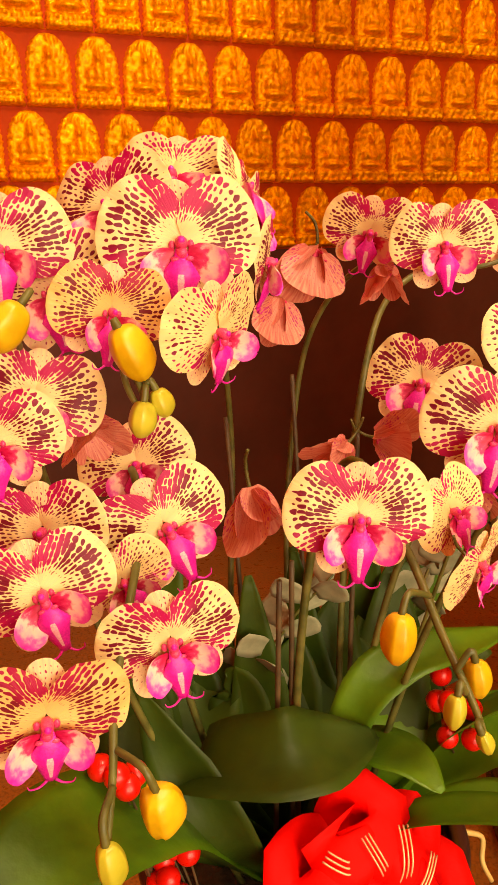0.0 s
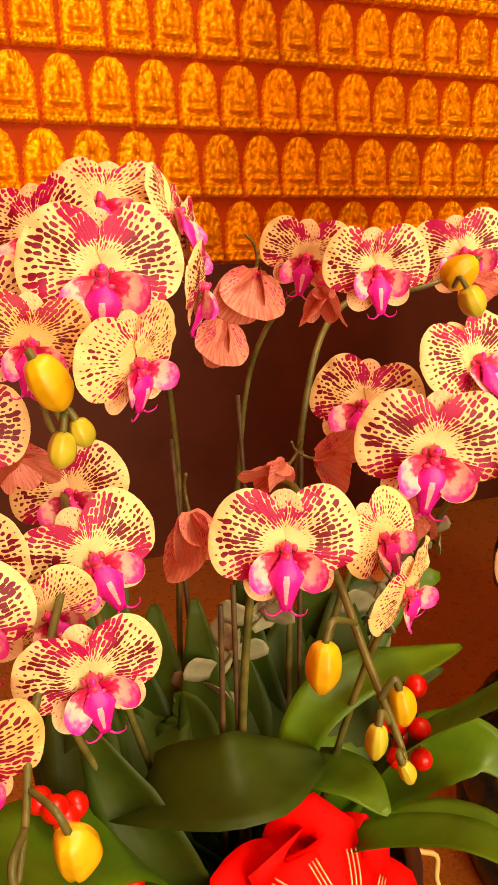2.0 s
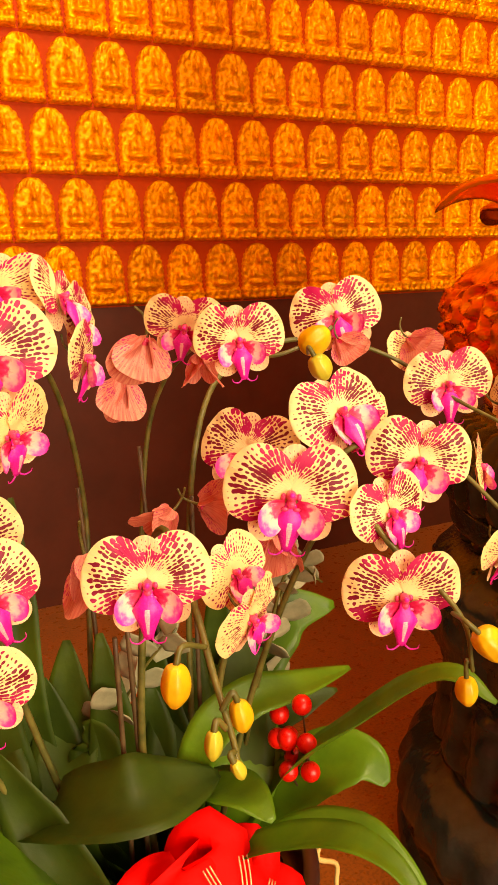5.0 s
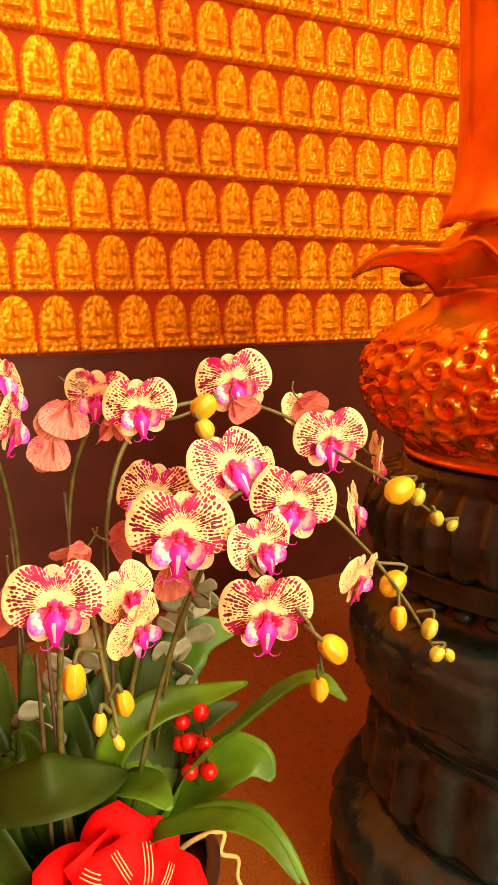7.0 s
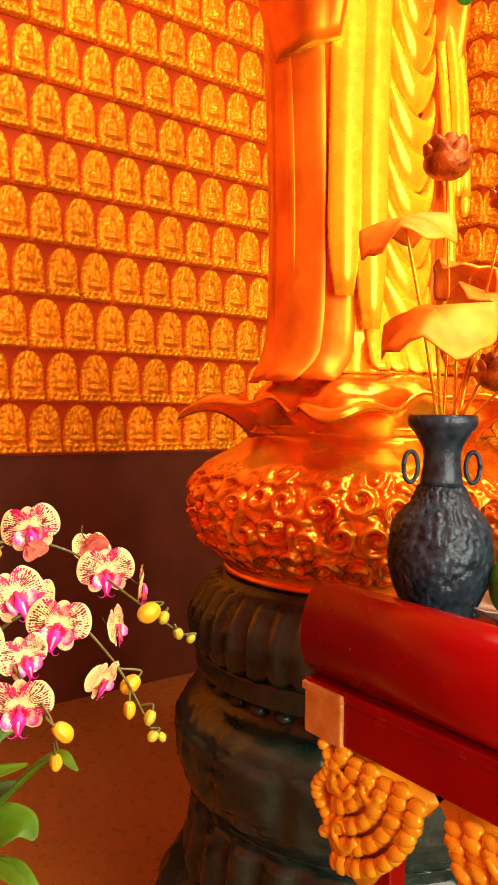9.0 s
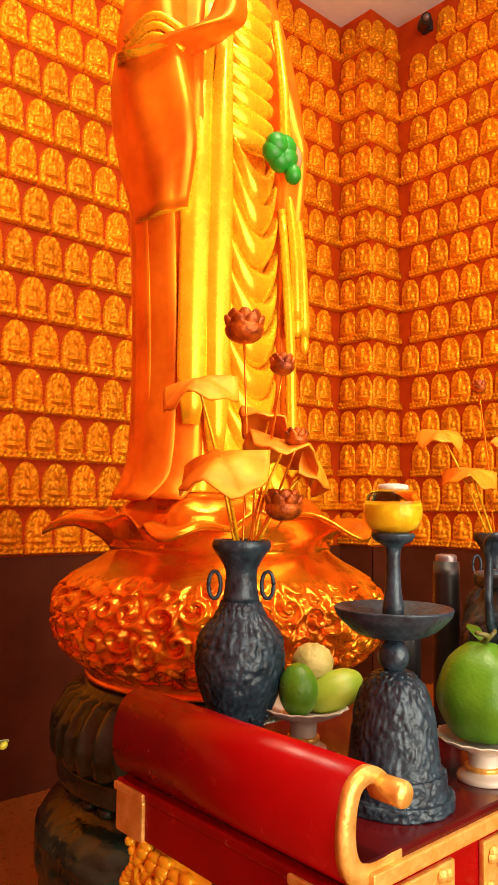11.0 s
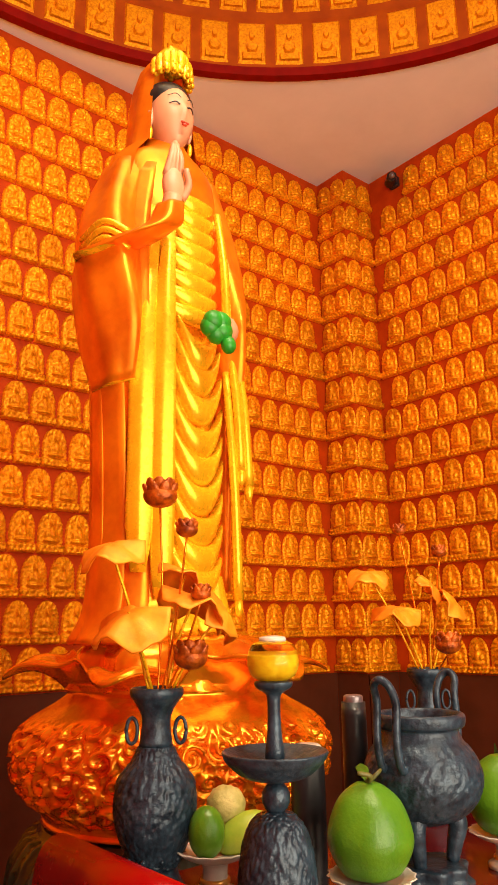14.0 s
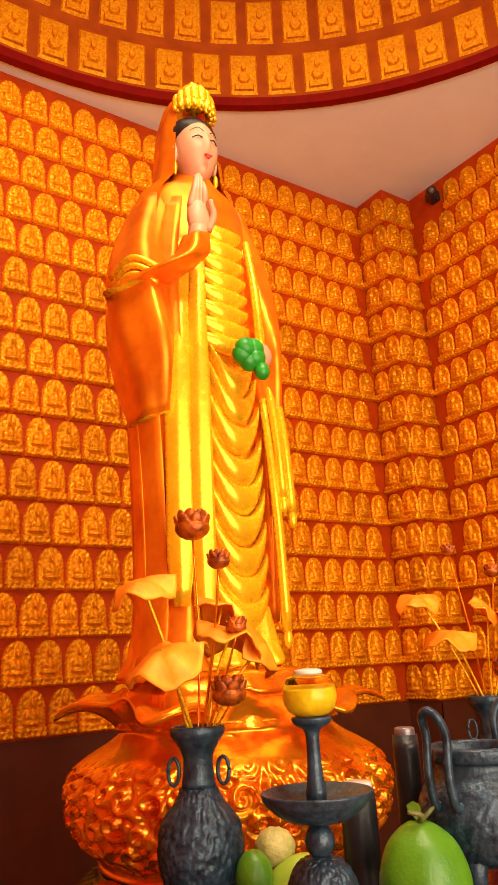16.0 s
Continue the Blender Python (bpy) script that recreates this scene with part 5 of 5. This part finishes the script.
def face_pose(at, az, pitch, roll):
    """A flower's pose: it looks to azimuth az (0: towards -y, minus: towards -x) and pitch degrees up."""
    return Matrix.Translation(at) @ pose(0, 0, 0, 0, 0, az) @ pose(0, 0, 0, 90 - pitch, 0, 0) @ pose(0, 0, 0, 0, 0, roll)


def flower(at, az, pitch, roll, size, kind="spotted", fold=0.0, lip=True, num=[0]):
    num[0] += 1
    p1, p2, s1, s2 = KINDS[kind][num[0] % 2]
    m = face_pose(Vector(at) - Vector(orchid.location), az, pitch, roll) @ Matrix.Scale(size, 4)
    f = new("flower", COL_M)
    f.parent = orchid
    f.matrix_basis = m
    if kind == "pink":
        tagged(f, "folded pink flower seen from behind")
    def sub(name, me, mm):
        o = new(name, me)
        o.parent = f
        o.matrix_basis = mm
    rnd = random.Random(num[0])
    j = lambda s: rnd.uniform(-s, s)
    sub("sepal", s1, pose(0, 0.03, -0.02, fold + j(8), 0, j(6)))
    sub("sepal", s2, pose(-0.02, -0.03, -0.025, fold + j(8), 0, 142 + j(8)))
    sub("sepal", s2, pose(0.02, -0.03, -0.025, fold + j(8), 0, -142 + j(8)))
    sub("petal", p1, pose(-0.015, 0.01, 0.012, fold * 1.1 + j(9), j(8), 73 + j(5)))
    sub("petal", p2, pose(0.015, 0.01, 0.016, fold * 1.1 + j(9), j(8), -73 + j(5)))
    if lip:
        sub("lip", LIP_M, pose(0, 0, 0, j(8), 0, j(5)))
        for sg in (-1, 1):
            sub("lip_side_lobe", LOBE_M, pose(sg * 0.03, -0.07, 0.06, 14 + j(6), sg * 12, sg * -122 + j(8)))
    return f


FLOWERS = [
    # upper cluster over the tall stem
    ((-4.424, -2.743, 1.337), -14, 2, 2, 0.074), ((-4.461, -2.755, 1.308), 6, -6, -8, 0.054, "warm"), ((-4.421, -2.785, 1.300), 32, -14, 14, 0.056, "light"),
    ((-4.504, -2.713, 1.336), -15, 0, 5, 0.066), ((-4.482, -2.712, 1.316), 0, -6, 12, 0.068), ((-4.446, -2.690, 1.355), -40, 12, 10, 0.068), ((-4.405, -2.662, 1.372), -22, 25, 0, 0.072, "light"),
    ((-4.365, -2.665, 1.365), 52, 22, -15, 0.062), ((-4.348, -2.640, 1.350), 60, 2, -6, 0.062), ((-4.352, -2.665, 1.325), 62, -8, -4, 0.064),
    # left and lower left clusters
    ((-4.496, -2.726, 1.265), -4, 10, -14, 0.064), ((-4.516, -2.744, 1.251), -12, 0, 0, 0.060), ((-4.441, -2.753, 1.201), 4, 4, 22, 0.068), ((-4.439, -2.680, 1.212), -22, 14, 10, 0.066),
    ((-4.499, -2.750, 1.207), -22, 0, 6, 0.062), ((-4.504, -2.785, 1.192), -8, 4, 18, 0.062), ((-4.455, -2.813, 1.173), -2, -2, 10, 0.060), ((-4.510, -2.837, 1.165), -2, -8, -4, 0.062, "warm"), ((-4.466, -2.768, 1.183), 0, -10, 30, 0.048, "light"),
    # middle
    ((-4.357, -2.798, 1.209), -22, 2, 0, 0.069), ((-4.303, -2.795, 1.203), 14, 10, 25, 0.050, "light"), ((-4.307, -2.824, 1.187), 26, -12, 24, 0.052, "light"),
    # top right
    ((-4.269, -2.645, 1.341), -30, -22, -8, 0.060), ((-4.251, -2.702, 1.332), -20, 0, 2, 0.061), ((-4.209, -2.621, 1.231), -40, 8, -8, 0.084), ((-4.236, -2.745, 1.228), -24, 4, -6, 0.088),
    ((-4.096, -2.583, 1.338), -30, 14, 12, 0.082), ((-4.151, -2.673, 1.265), 6, 26, 14, 0.084), ((-4.115, -2.655, 1.255), 18, 0, -20, 0.066, "light"), ((-4.108, -2.721, 1.230), -24, 6, -14, 0.080),
    ((-4.172, -2.770, 1.212), 10, 6, 14, 0.062), ((-4.192, -2.812, 1.170), -22, -4, 2, 0.074), ((-3.989, -2.613, 1.268), -24, 4, 2, 0.082),
    ((-3.943, -2.637, 1.246), 55, -8, 6, 0.066, "light"), ((-4.003, -2.673, 1.200), 50, 6, 10, 0.064, "light"), ((-4.070, -2.773, 1.165), 28, -22, 0, 0.058, "light"), ((-3.985, -2.560, 1.292), 10, 30, 0, 0.070, "light"),
]
for row in FLOWERS:
    flower(*row)
# spent flowers that hang down, folded
for at, az, pitch, roll, size, fold in (((-4.362, -2.660, 1.180), 10, -58, 10, 0.085, 62), ((-4.296, -2.668, 1.205), -70, -30, -30, 0.062, 60), ((-4.270, -2.660, 1.205), 50, 0, 20, 0.062, 62), ((-4.284, -2.594, 1.330), -60, -62, 20, 0.078, 64),
                                        ((-4.290, -2.541, 1.292), -60, -75, 10, 0.074, 74), ((-4.255, -2.640, 1.318), -20, -60, 0, 0.058, 62), ((-4.000, -2.565, 1.310), 30, -30, 0, 0.066, 58), ((-4.225, -2.700, 1.185), 10, -70, 0, 0.064, 66), ((-4.105, -2.60, 1.318), 40, -50, 0, 0.055, 60), ((-4.47, -2.70, 1.245), 20, -40, 0, 0.055, 60)):
    flower(at, az, pitch, roll, size, "pink", fold, lip=False)


def stem(pts, r0=0.0030, r1=0.0014, mat=None, name="flower_stem"):
    part(name, tube(pts, r0, r1, 8, 7), mat or STEM, orchid)


stem([(-4.34, -2.60, 0.82), (-4.345, -2.56, 1.0), (-4.332, -2.535, 1.17), (-4.355, -2.575, 1.29), (-4.40, -2.64, 1.345), (-4.44, -2.70, 1.335), (-4.458, -2.758, 1.285), (-4.453, -2.775, 1.262)])
stem([(-4.29, -2.60, 0.82), (-4.29, -2.55, 1.05), (-4.275, -2.537, 1.21), (-4.262, -2.56, 1.285), (-4.25, -2.63, 1.325), (-4.225, -2.69, 1.318), (-4.195, -2.70, 1.325)])
stem([(-4.27, -2.61, 0.82), (-4.268, -2.61, 1.05), (-4.255, -2.612, 1.23), (-4.20, -2.57, 1.30), (-4.11, -2.565, 1.318), (-4.03, -2.575, 1.295), (-3.99, -2.625, 1.255), (-3.967, -2.70, 1.226), (-3.93, -2.714, 1.195), (-3.903, -2.718, 1.178)])
stem([(-4.28, -2.63, 0.82), (-4.25, -2.64, 1.05), (-4.21, -2.66, 1.17), (-4.15, -2.69, 1.24), (-4.09, -2.71, 1.235), (-4.05, -2.755, 1.185), (-4.035, -2.80, 1.14), (-4.027, -2.833, 1.10)])
stem([(-4.31, -2.62, 0.82), (-4.33, -2.66, 1.0), (-4.325, -2.68, 1.15), (-4.325, -2.73, 1.215), (-4.33, -2.795, 1.19), (-4.336, -2.838, 1.165), (-4.340, -2.87, 1.147), (-4.343, -2.882, 1.14)], 0.0036)
stem([(-4.28, -2.64, 0.82), (-4.24, -2.68, 1.05), (-4.20, -2.74, 1.21), (-4.18, -2.79, 1.19), (-4.165, -2.835, 1.16), (-4.157, -2.84, 1.12)])
stem([(-4.35, -2.62, 0.82), (-4.41, -2.63, 1.05), (-4.44, -2.67, 1.20), (-4.45, -2.74, 1.20), (-4.48, -2.82, 1.165), (-4.488, -2.845, 1.14), (-4.494, -2.862, 1.125)])
stem([(-4.36, -2.62, 0.82), (-4.45, -2.66, 1.05), (-4.50, -2.70, 1.25), (-4.50, -2.72, 1.29), (-4.506, -2.755, 1.30)])
for a, b in (((-4.337, -2.605, 0.82), (-4.338, -2.54, 1.20)), ((-4.283, -2.60, 0.82), (-4.28, -2.54, 1.23)), ((-4.34, -2.64, 0.84), (-4.349, -2.677, 1.12)), ((-4.265, -2.615, 0.82), (-4.262, -2.62, 1.20)), ((-4.325, -2.64, 0.84), (-4.338, -2.672, 1.13))):
    m = (Vector(a) + Vector(b)) / 2
    stem([a, m, b], 0.0022, 0.002, STAKE, "support_stake")


def bud(at, r, h, tilt, mat=BUD, stalk=None):
    m = Matrix.Translation(at) @ pose(0, 0, 0, tilt[0], tilt[1], 0)
    bm = bmesh.new()
    add_lathe(bm, (0, 0, 0), fine([(0.0006, h * 0.5), (r * 0.62, h * 0.40), (r * 0.90, h * 0.10), (r * 0.84, -h * 0.22), (r * 0.40, -h * 0.45), (0.0006, -h * 0.5)], 4), 30, lambda a, z, q: 0.10 * q * math.cos(3 * a) - 0.14 * q * (abs(math.sin(1.5 * a)) < 0.14))
    bmesh.ops.transform(bm, matrix=m, verts=bm.verts)
    o = part("bud", bm, mat, orchid)
    if stalk:
        top = m @ Vector((0, 0, h * 0.46))
        e = Vector(stalk)
        part("bud_stalk", tube([top, top + (top - Vector(at)).normalized() * h * 0.35 + (e - top) * 0.2, e], 0.0018, 0.0016, 6, 6), STEM, orchid)


bud((-4.457, -2.777, 1.292), 0.0098, 0.027, (10, -25), BUD, (-4.451, -2.77, 1.27))
bud((-4.454, -2.775, 1.262), 0.0068, 0.017, (0, 10), BUD_GREEN, (-4.452, -2.77, 1.274))
bud((-4.444, -2.772, 1.268), 0.0060, 0.014, (0, -20), BUD_GREEN, (-4.452, -2.77, 1.274))
bud((-4.508, -2.765, 1.305), 0.0095, 0.025, (0, 40), BUD, (-4.503, -2.74, 1.305))
bud((-4.472, -2.857, 1.128), 0.0095, 0.027, (15, -12), BUD, (-4.486, -2.838, 1.146))
bud((-4.494, -2.866, 1.118), 0.0062, 0.020, (0, -8), BUD_GREEN, (-4.489, -2.85, 1.138))
bud((-4.358, -2.838, 1.166), 0.0086, 0.025, (0, 5), BUD, (-4.336, -2.828, 1.178))
bud((-4.33, -2.858, 1.151), 0.0068, 0.019, (0, -10), BUD, (-4.340, -2.856, 1.156))
bud((-4.352, -2.873, 1.150), 0.0050, 0.016, (0, 5), BUD_GREEN, (-4.342, -2.866, 1.152))
bud((-4.343, -2.882, 1.139), 0.0038, 0.012, (0, -25), BUD_GREEN, (-4.342, -2.876, 1.145))
bud((-4.190, -2.702, 1.328), 0.0115, 0.026, (0, 60), BUD, (-4.20, -2.70, 1.322))
bud((-4.205, -2.735, 1.312), 0.0085, 0.020, (0, -30), BUD_GREEN, (-4.20, -2.71, 1.320))
bud((-3.967, -2.708, 1.222), 0.0150, 0.036, (0, 70), BUD, (-3.965, -2.69, 1.232))
bud((-3.945, -2.712, 1.212), 0.0085, 0.020, (0, 30), BUD_GREEN, (-3.945, -2.706, 1.214))
bud((-3.925, -2.720, 1.187), 0.0080, 0.018, (0, -20), BUD_GREEN, (-3.928, -2.714, 1.196))
bud((-3.903, -2.720, 1.176), 0.0065, 0.015, (0, 60), BUD_GREEN, (-3.910, -2.716, 1.183))
bud((-4.031, -2.775, 1.151), 0.0120, 0.030, (0, 60), BUD, (-4.045, -2.765, 1.172))
bud((-4.045, -2.800, 1.128), 0.0085, 0.024, (0, 0), BUD, (-4.038, -2.79, 1.148))
bud((-4.028, -2.823, 1.122), 0.0080, 0.020, (0, 25), BUD_GREEN, (-4.033, -2.81, 1.135))
bud((-4.030, -2.835, 1.103), 0.0070, 0.016, (0, 60), BUD_GREEN, (-4.030, -2.826, 1.11))
bud((-4.019, -2.838, 1.100), 0.0060, 0.014, (0, -40), BUD_GREEN, (-4.029, -2.83, 1.106))
bud((-4.157, -2.855, 1.146), 0.0110, 0.029, (0, -45), BUD, (-4.168, -2.832, 1.160))
bud((-4.158, -2.836, 1.104), 0.0080, 0.021, (0, -5), BUD, (-4.160, -2.838, 1.128))


def leaf(pts, width, up=(0, 0, 1), fold=0.25, mat=None, **kw):
    part("leaf", blade(pts, width * 0.82, up=up, fold=fold, n=7, **kw), mat or LEAF, orchid)


C0 = (-4.31, -2.62, 0.83)
leaf([(-4.33, -2.60, 0.83), (-4.408, -2.636, 0.955), (-4.36, -2.70, 1.0), (-4.31, -2.69, 0.99), (-4.273, -2.678, 0.982)], 0.078, (0, -0.5, 1), 0.32, LEAF_SHADED, tip=0.1)
leaf([C0, (-4.283, -2.648, 0.944), (-4.262, -2.70, 0.972), (-4.252, -2.733, 0.968)], 0.058, (0, -0.2, 1), 0.2)
leaf([(-4.34, -2.62, 0.83), (-4.418, -2.666, 0.95), (-4.491, -2.72, 1.005), (-4.533, -2.759, 1.005), (-4.56, -2.80, 0.98)], 0.095, (0.1, -0.4, 1), 0.12)
leaf([(-4.30, -2.63, 0.83), (-4.285, -2.66, 0.985), (-4.24, -2.655, 1.02), (-4.18, -2.65, 1.02), (-4.115, -2.63, 1.01)], 0.05, (0, -0.4, 1), 0.3)
leaf([(-4.28, -2.61, 0.83), (-4.29, -2.62, 0.93), (-4.27, -2.595, 1.0), (-4.25, -2.575, 1.05)], 0.075, (-0.4, -0.9, 0.1), 0.15, LEAF_SHADED)
leaf([(-4.26, -2.61, 0.83), (-4.245, -2.64, 0.93), (-4.215, -2.60, 1.0), (-4.20, -2.57, 1.06)], 0.080, (-0.3, -0.9, 0.1), 0.15, LEAF_SHADED)
leaf([(-4.35, -2.60, 0.83), (-4.39, -2.62, 0.93), (-4.37, -2.57, 1.0), (-4.36, -2.54, 1.06)], 0.070, (-0.4, -0.9, 0.1), 0.2, LEAF_SHADED)
leaf([(-4.36, -2.60, 0.83), (-4.43, -2.64, 0.93), (-4.437, -2.60, 1.0), (-4.44, -2.57, 1.06)], 0.070, (-0.3, -0.9, 0.2), 0.2, LEAF_SHADED)
leaf([(-4.34, -2.63, 0.83), (-4.39, -2.68, 0.93), (-4.42, -2.66, 0.99), (-4.44, -2.65, 1.04)], 0.06, (-0.5, -0.8, 0.3), 0.3, LEAF_SHADED)
leaf([(-4.29, -2.63, 0.83), (-4.214, -2.656, 0.935), (-4.174, -2.735, 1.03), (-4.143, -2.795, 1.090), (-4.13, -2.834, 1.086)], 0.042, (0, -0.3, 1), 0.35)
leaf([(-4.29, -2.63, 0.83), (-4.225, -2.649, 0.905), (-4.179, -2.673, 0.952), (-4.150, -2.705, 0.968), (-4.14, -2.725, 0.955)], 0.070, (-0.3, -0.6, 0.8), 0.2)
leaf([(-4.30, -2.66, 0.84), (-4.268, -2.70, 0.92), (-4.22, -2.754, 0.957), (-4.195, -2.80, 0.962), (-4.186, -2.845, 0.945)], 0.034, (0, -0.3, 1), 0.3)
leaf([(-4.30, -2.65, 0.84), (-4.23, -2.70, 0.925), (-4.183, -2.735, 0.94), (-4.165, -2.777, 0.93), (-4.155, -2.81, 0.905)], 0.030, (0, -0.3, 1), 0.3)
leaf([(-4.27, -2.61, 0.83), (-4.239, -2.645, 0.935), (-4.208, -2.575, 0.995), (-4.19, -2.55, 1.03)], 0.080, (-0.3, -0.9, 0.1), 0.15)
leaf([(-4.26, -2.60, 0.83), (-4.20, -2.60, 0.94), (-4.15, -2.605, 0.97), (-4.115, -2.607, 0.975)], 0.034, (-0.2, -0.6, 0.8), 0.3, LEAF_SHADED)
leaf([(-4.26, -2.60, 0.83), (-4.20, -2.57, 0.98), (-4.15, -2.56, 1.04), (-4.094, -2.569, 1.046)], 0.075, (-0.2, -0.8, 0.5), 0.2)
leaf([(-4.36, -2.59, 0.83), (-4.40, -2.57, 1.0), (-4.40, -2.55, 1.12), (-4.395, -2.54, 1.2)], 0.045, (-0.3, -0.9, 0.1), 0.3, LEAF_SHADED)

# upright inner leaves, in the green with shade in its colour
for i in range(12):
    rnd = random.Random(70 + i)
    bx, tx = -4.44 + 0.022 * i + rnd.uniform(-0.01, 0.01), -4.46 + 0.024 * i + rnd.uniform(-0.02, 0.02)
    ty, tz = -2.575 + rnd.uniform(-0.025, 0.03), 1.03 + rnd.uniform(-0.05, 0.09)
    leaf([(-4.31 + 0.2 * (bx + 4.31), -2.60, 0.83), (bx, -2.605, 0.92), ((bx + tx) / 2, ty - 0.005, 0.99), (tx, ty, tz)], 0.062, (-0.4 + rnd.uniform(-0.3, 0.3), -0.9, 0.1), 0.22, LEAF_SHADED)

# eucalyptus sprigs
for line, n, sz in (([(-4.20, -2.58, 0.86), (-4.187, -2.578, 0.99), (-4.165, -2.58, 1.06), (-4.150, -2.586, 1.115)], 12, 0.030), ([(-4.31, -2.60, 0.86), (-4.339, -2.595, 0.98), (-4.315, -2.61, 1.045), (-4.284, -2.626, 1.09)], 12, 0.026), ([(-4.23, -2.61, 0.9), (-4.215, -2.66, 1.08), (-4.20, -2.675, 1.145), (-4.165, -2.665, 1.12)], 8, 0.018)):
    e = thing("eucalyptus_sprig", line[0], "pale grey-green eucalyptus sprig among the orchid stems", "foliage", "eucalyptus sprigs")
    part("twig", tube(line, 0.002, 0.001, 6, 6), STEM, e)
    pts = smooth_line(line, 8)
    for i in range(n):
        p = pts[int(len(pts) * (0.35 + 0.63 * i / n))]
        a = i * 2.4
        d = Vector((math.cos(a), math.sin(a), 0.45))
        part("leaf", blade([p, p + d * sz * 0.6, p + d * sz * 1.1], sz * 0.85, up=(-0.3 + 0.4 * math.cos(3 * a), -0.9, 0.4 * math.sin(2 * a)), fold=0.1, n=4, across=4, tip=0.9, start=0.5), EUCA, e)

# red berries
for c, n, sd in (((-4.200, -2.672, 0.990), 10, 1), ((-4.465, -2.690, 1.0), 8, 2), ((-4.43, -2.685, 0.925), 7, 3)):
    b = thing("berry_sprig", (c[0], c[1], 0.86), "sprig of glossy red berries among the leaves", "berries", "berry sprigs")
    rnd = random.Random(sd)
    root = Vector(c) + Vector((0.02, 0.02, -0.10))
    for i in range(n):
        p = Vector(c) + Vector((rnd.uniform(-0.012, 0.012), rnd.uniform(-0.012, 0.012), rnd.uniform(-0.034, 0.034)))
        part("berry", ball(p, 0.0088, seg=14, rings=10), BERRY, b)
        part("twig", tube([root, (root + p) / 2 + Vector((0.004, 0, 0)), p], 0.0011, 0.0009, 5, 4), STAKE, b)

# bow and curled twig
bow = thing("ribbon_bow", (-4.30, -2.71, 0.86), "shiny red ribbon bow with gold threads on the pot", "bow")


def ribbon_loop(pts, width, up, name):
    bm = blade(pts, width, up=up, fold=-0.25, thick=0.0015, tip=1.0, start=0.75, n=8)
    part(name, bm, RIBBON, bow)
    line = smooth_line(pts, 8)
    for off in (0.30, 0.36, 0.42):
        st = []
        for i, p in enumerate(line[3:14]):
            d = (line[i + 4] - line[i + 2]).normalized()
            side = d.cross(Vector(up)).normalized()
            st.append(p + side * width * off + side.cross(d).normalized() * (0.0045 - 0.25 * width / 2 * (2 * off) ** 1.4))
        part("gold_thread", tube(st, 0.0007, 0.0007, 5, 2), RIBBON_STRIPE, bow, "gold thread")


K = Vector((-4.302, -2.72, 0.889))
for tipv, w in (((-0.052, 0.012, 0.022), 0.060), ((0.012, 0.02, 0.052), 0.060), ((0.062, -0.012, -0.008), 0.060), ((-0.03, -0.01, -0.05), 0.055), ((0.035, -0.02, -0.05), 0.055), ((0.045, 0.01, 0.035), 0.05), ((-0.02, 0.015, 0.045), 0.05)):
    tv = Vector(tipv) * 0.86
    ribbon_loop([K, K + tv * 0.6 + Vector((0, -0.016, 0)), K + tv * 1.05, K + tv * 0.6 + Vector((0, 0.022, 0)), K + Vector((0, 0.006, 0))], w, (-0.3 * tv.z * 10, -0.8, 0.3), "loop")
part("knot", ball(K, (0.015, 0.014, 0.016)), RIBBON, bow)
twig = thing("curled_twig", (-4.20, -2.63, 0.835), "pale curled decorative twig beside the bow", "twig")
part("curl", tube([(-4.24, -2.62, 0.80), (-4.209, -2.631, 0.838), (-4.18, -2.632, 0.848), (-4.152, -2.632, 0.842), (-4.160, -2.640, 0.825), (-4.142, -2.645, 0.815), (-4.148, -2.655, 0.80), (-4.14, -2.66, 0.78)], 0.0032, 0.0022, 8, 5), CURL, twig)

# the same arrangement stands on the other side of the altar
for ob, z in ((stand, 0.0), (orchid, 0.55)):
    twin = copy_thing(ob, pose(-1.70, -2.60, z))
    tagged(twin, "second pot of spotted moth orchids beyond the altar" if ob is orchid else "dark wooden plant stand beyond the altar", group="orchid arrangements" if ob is orchid else "plant stands")
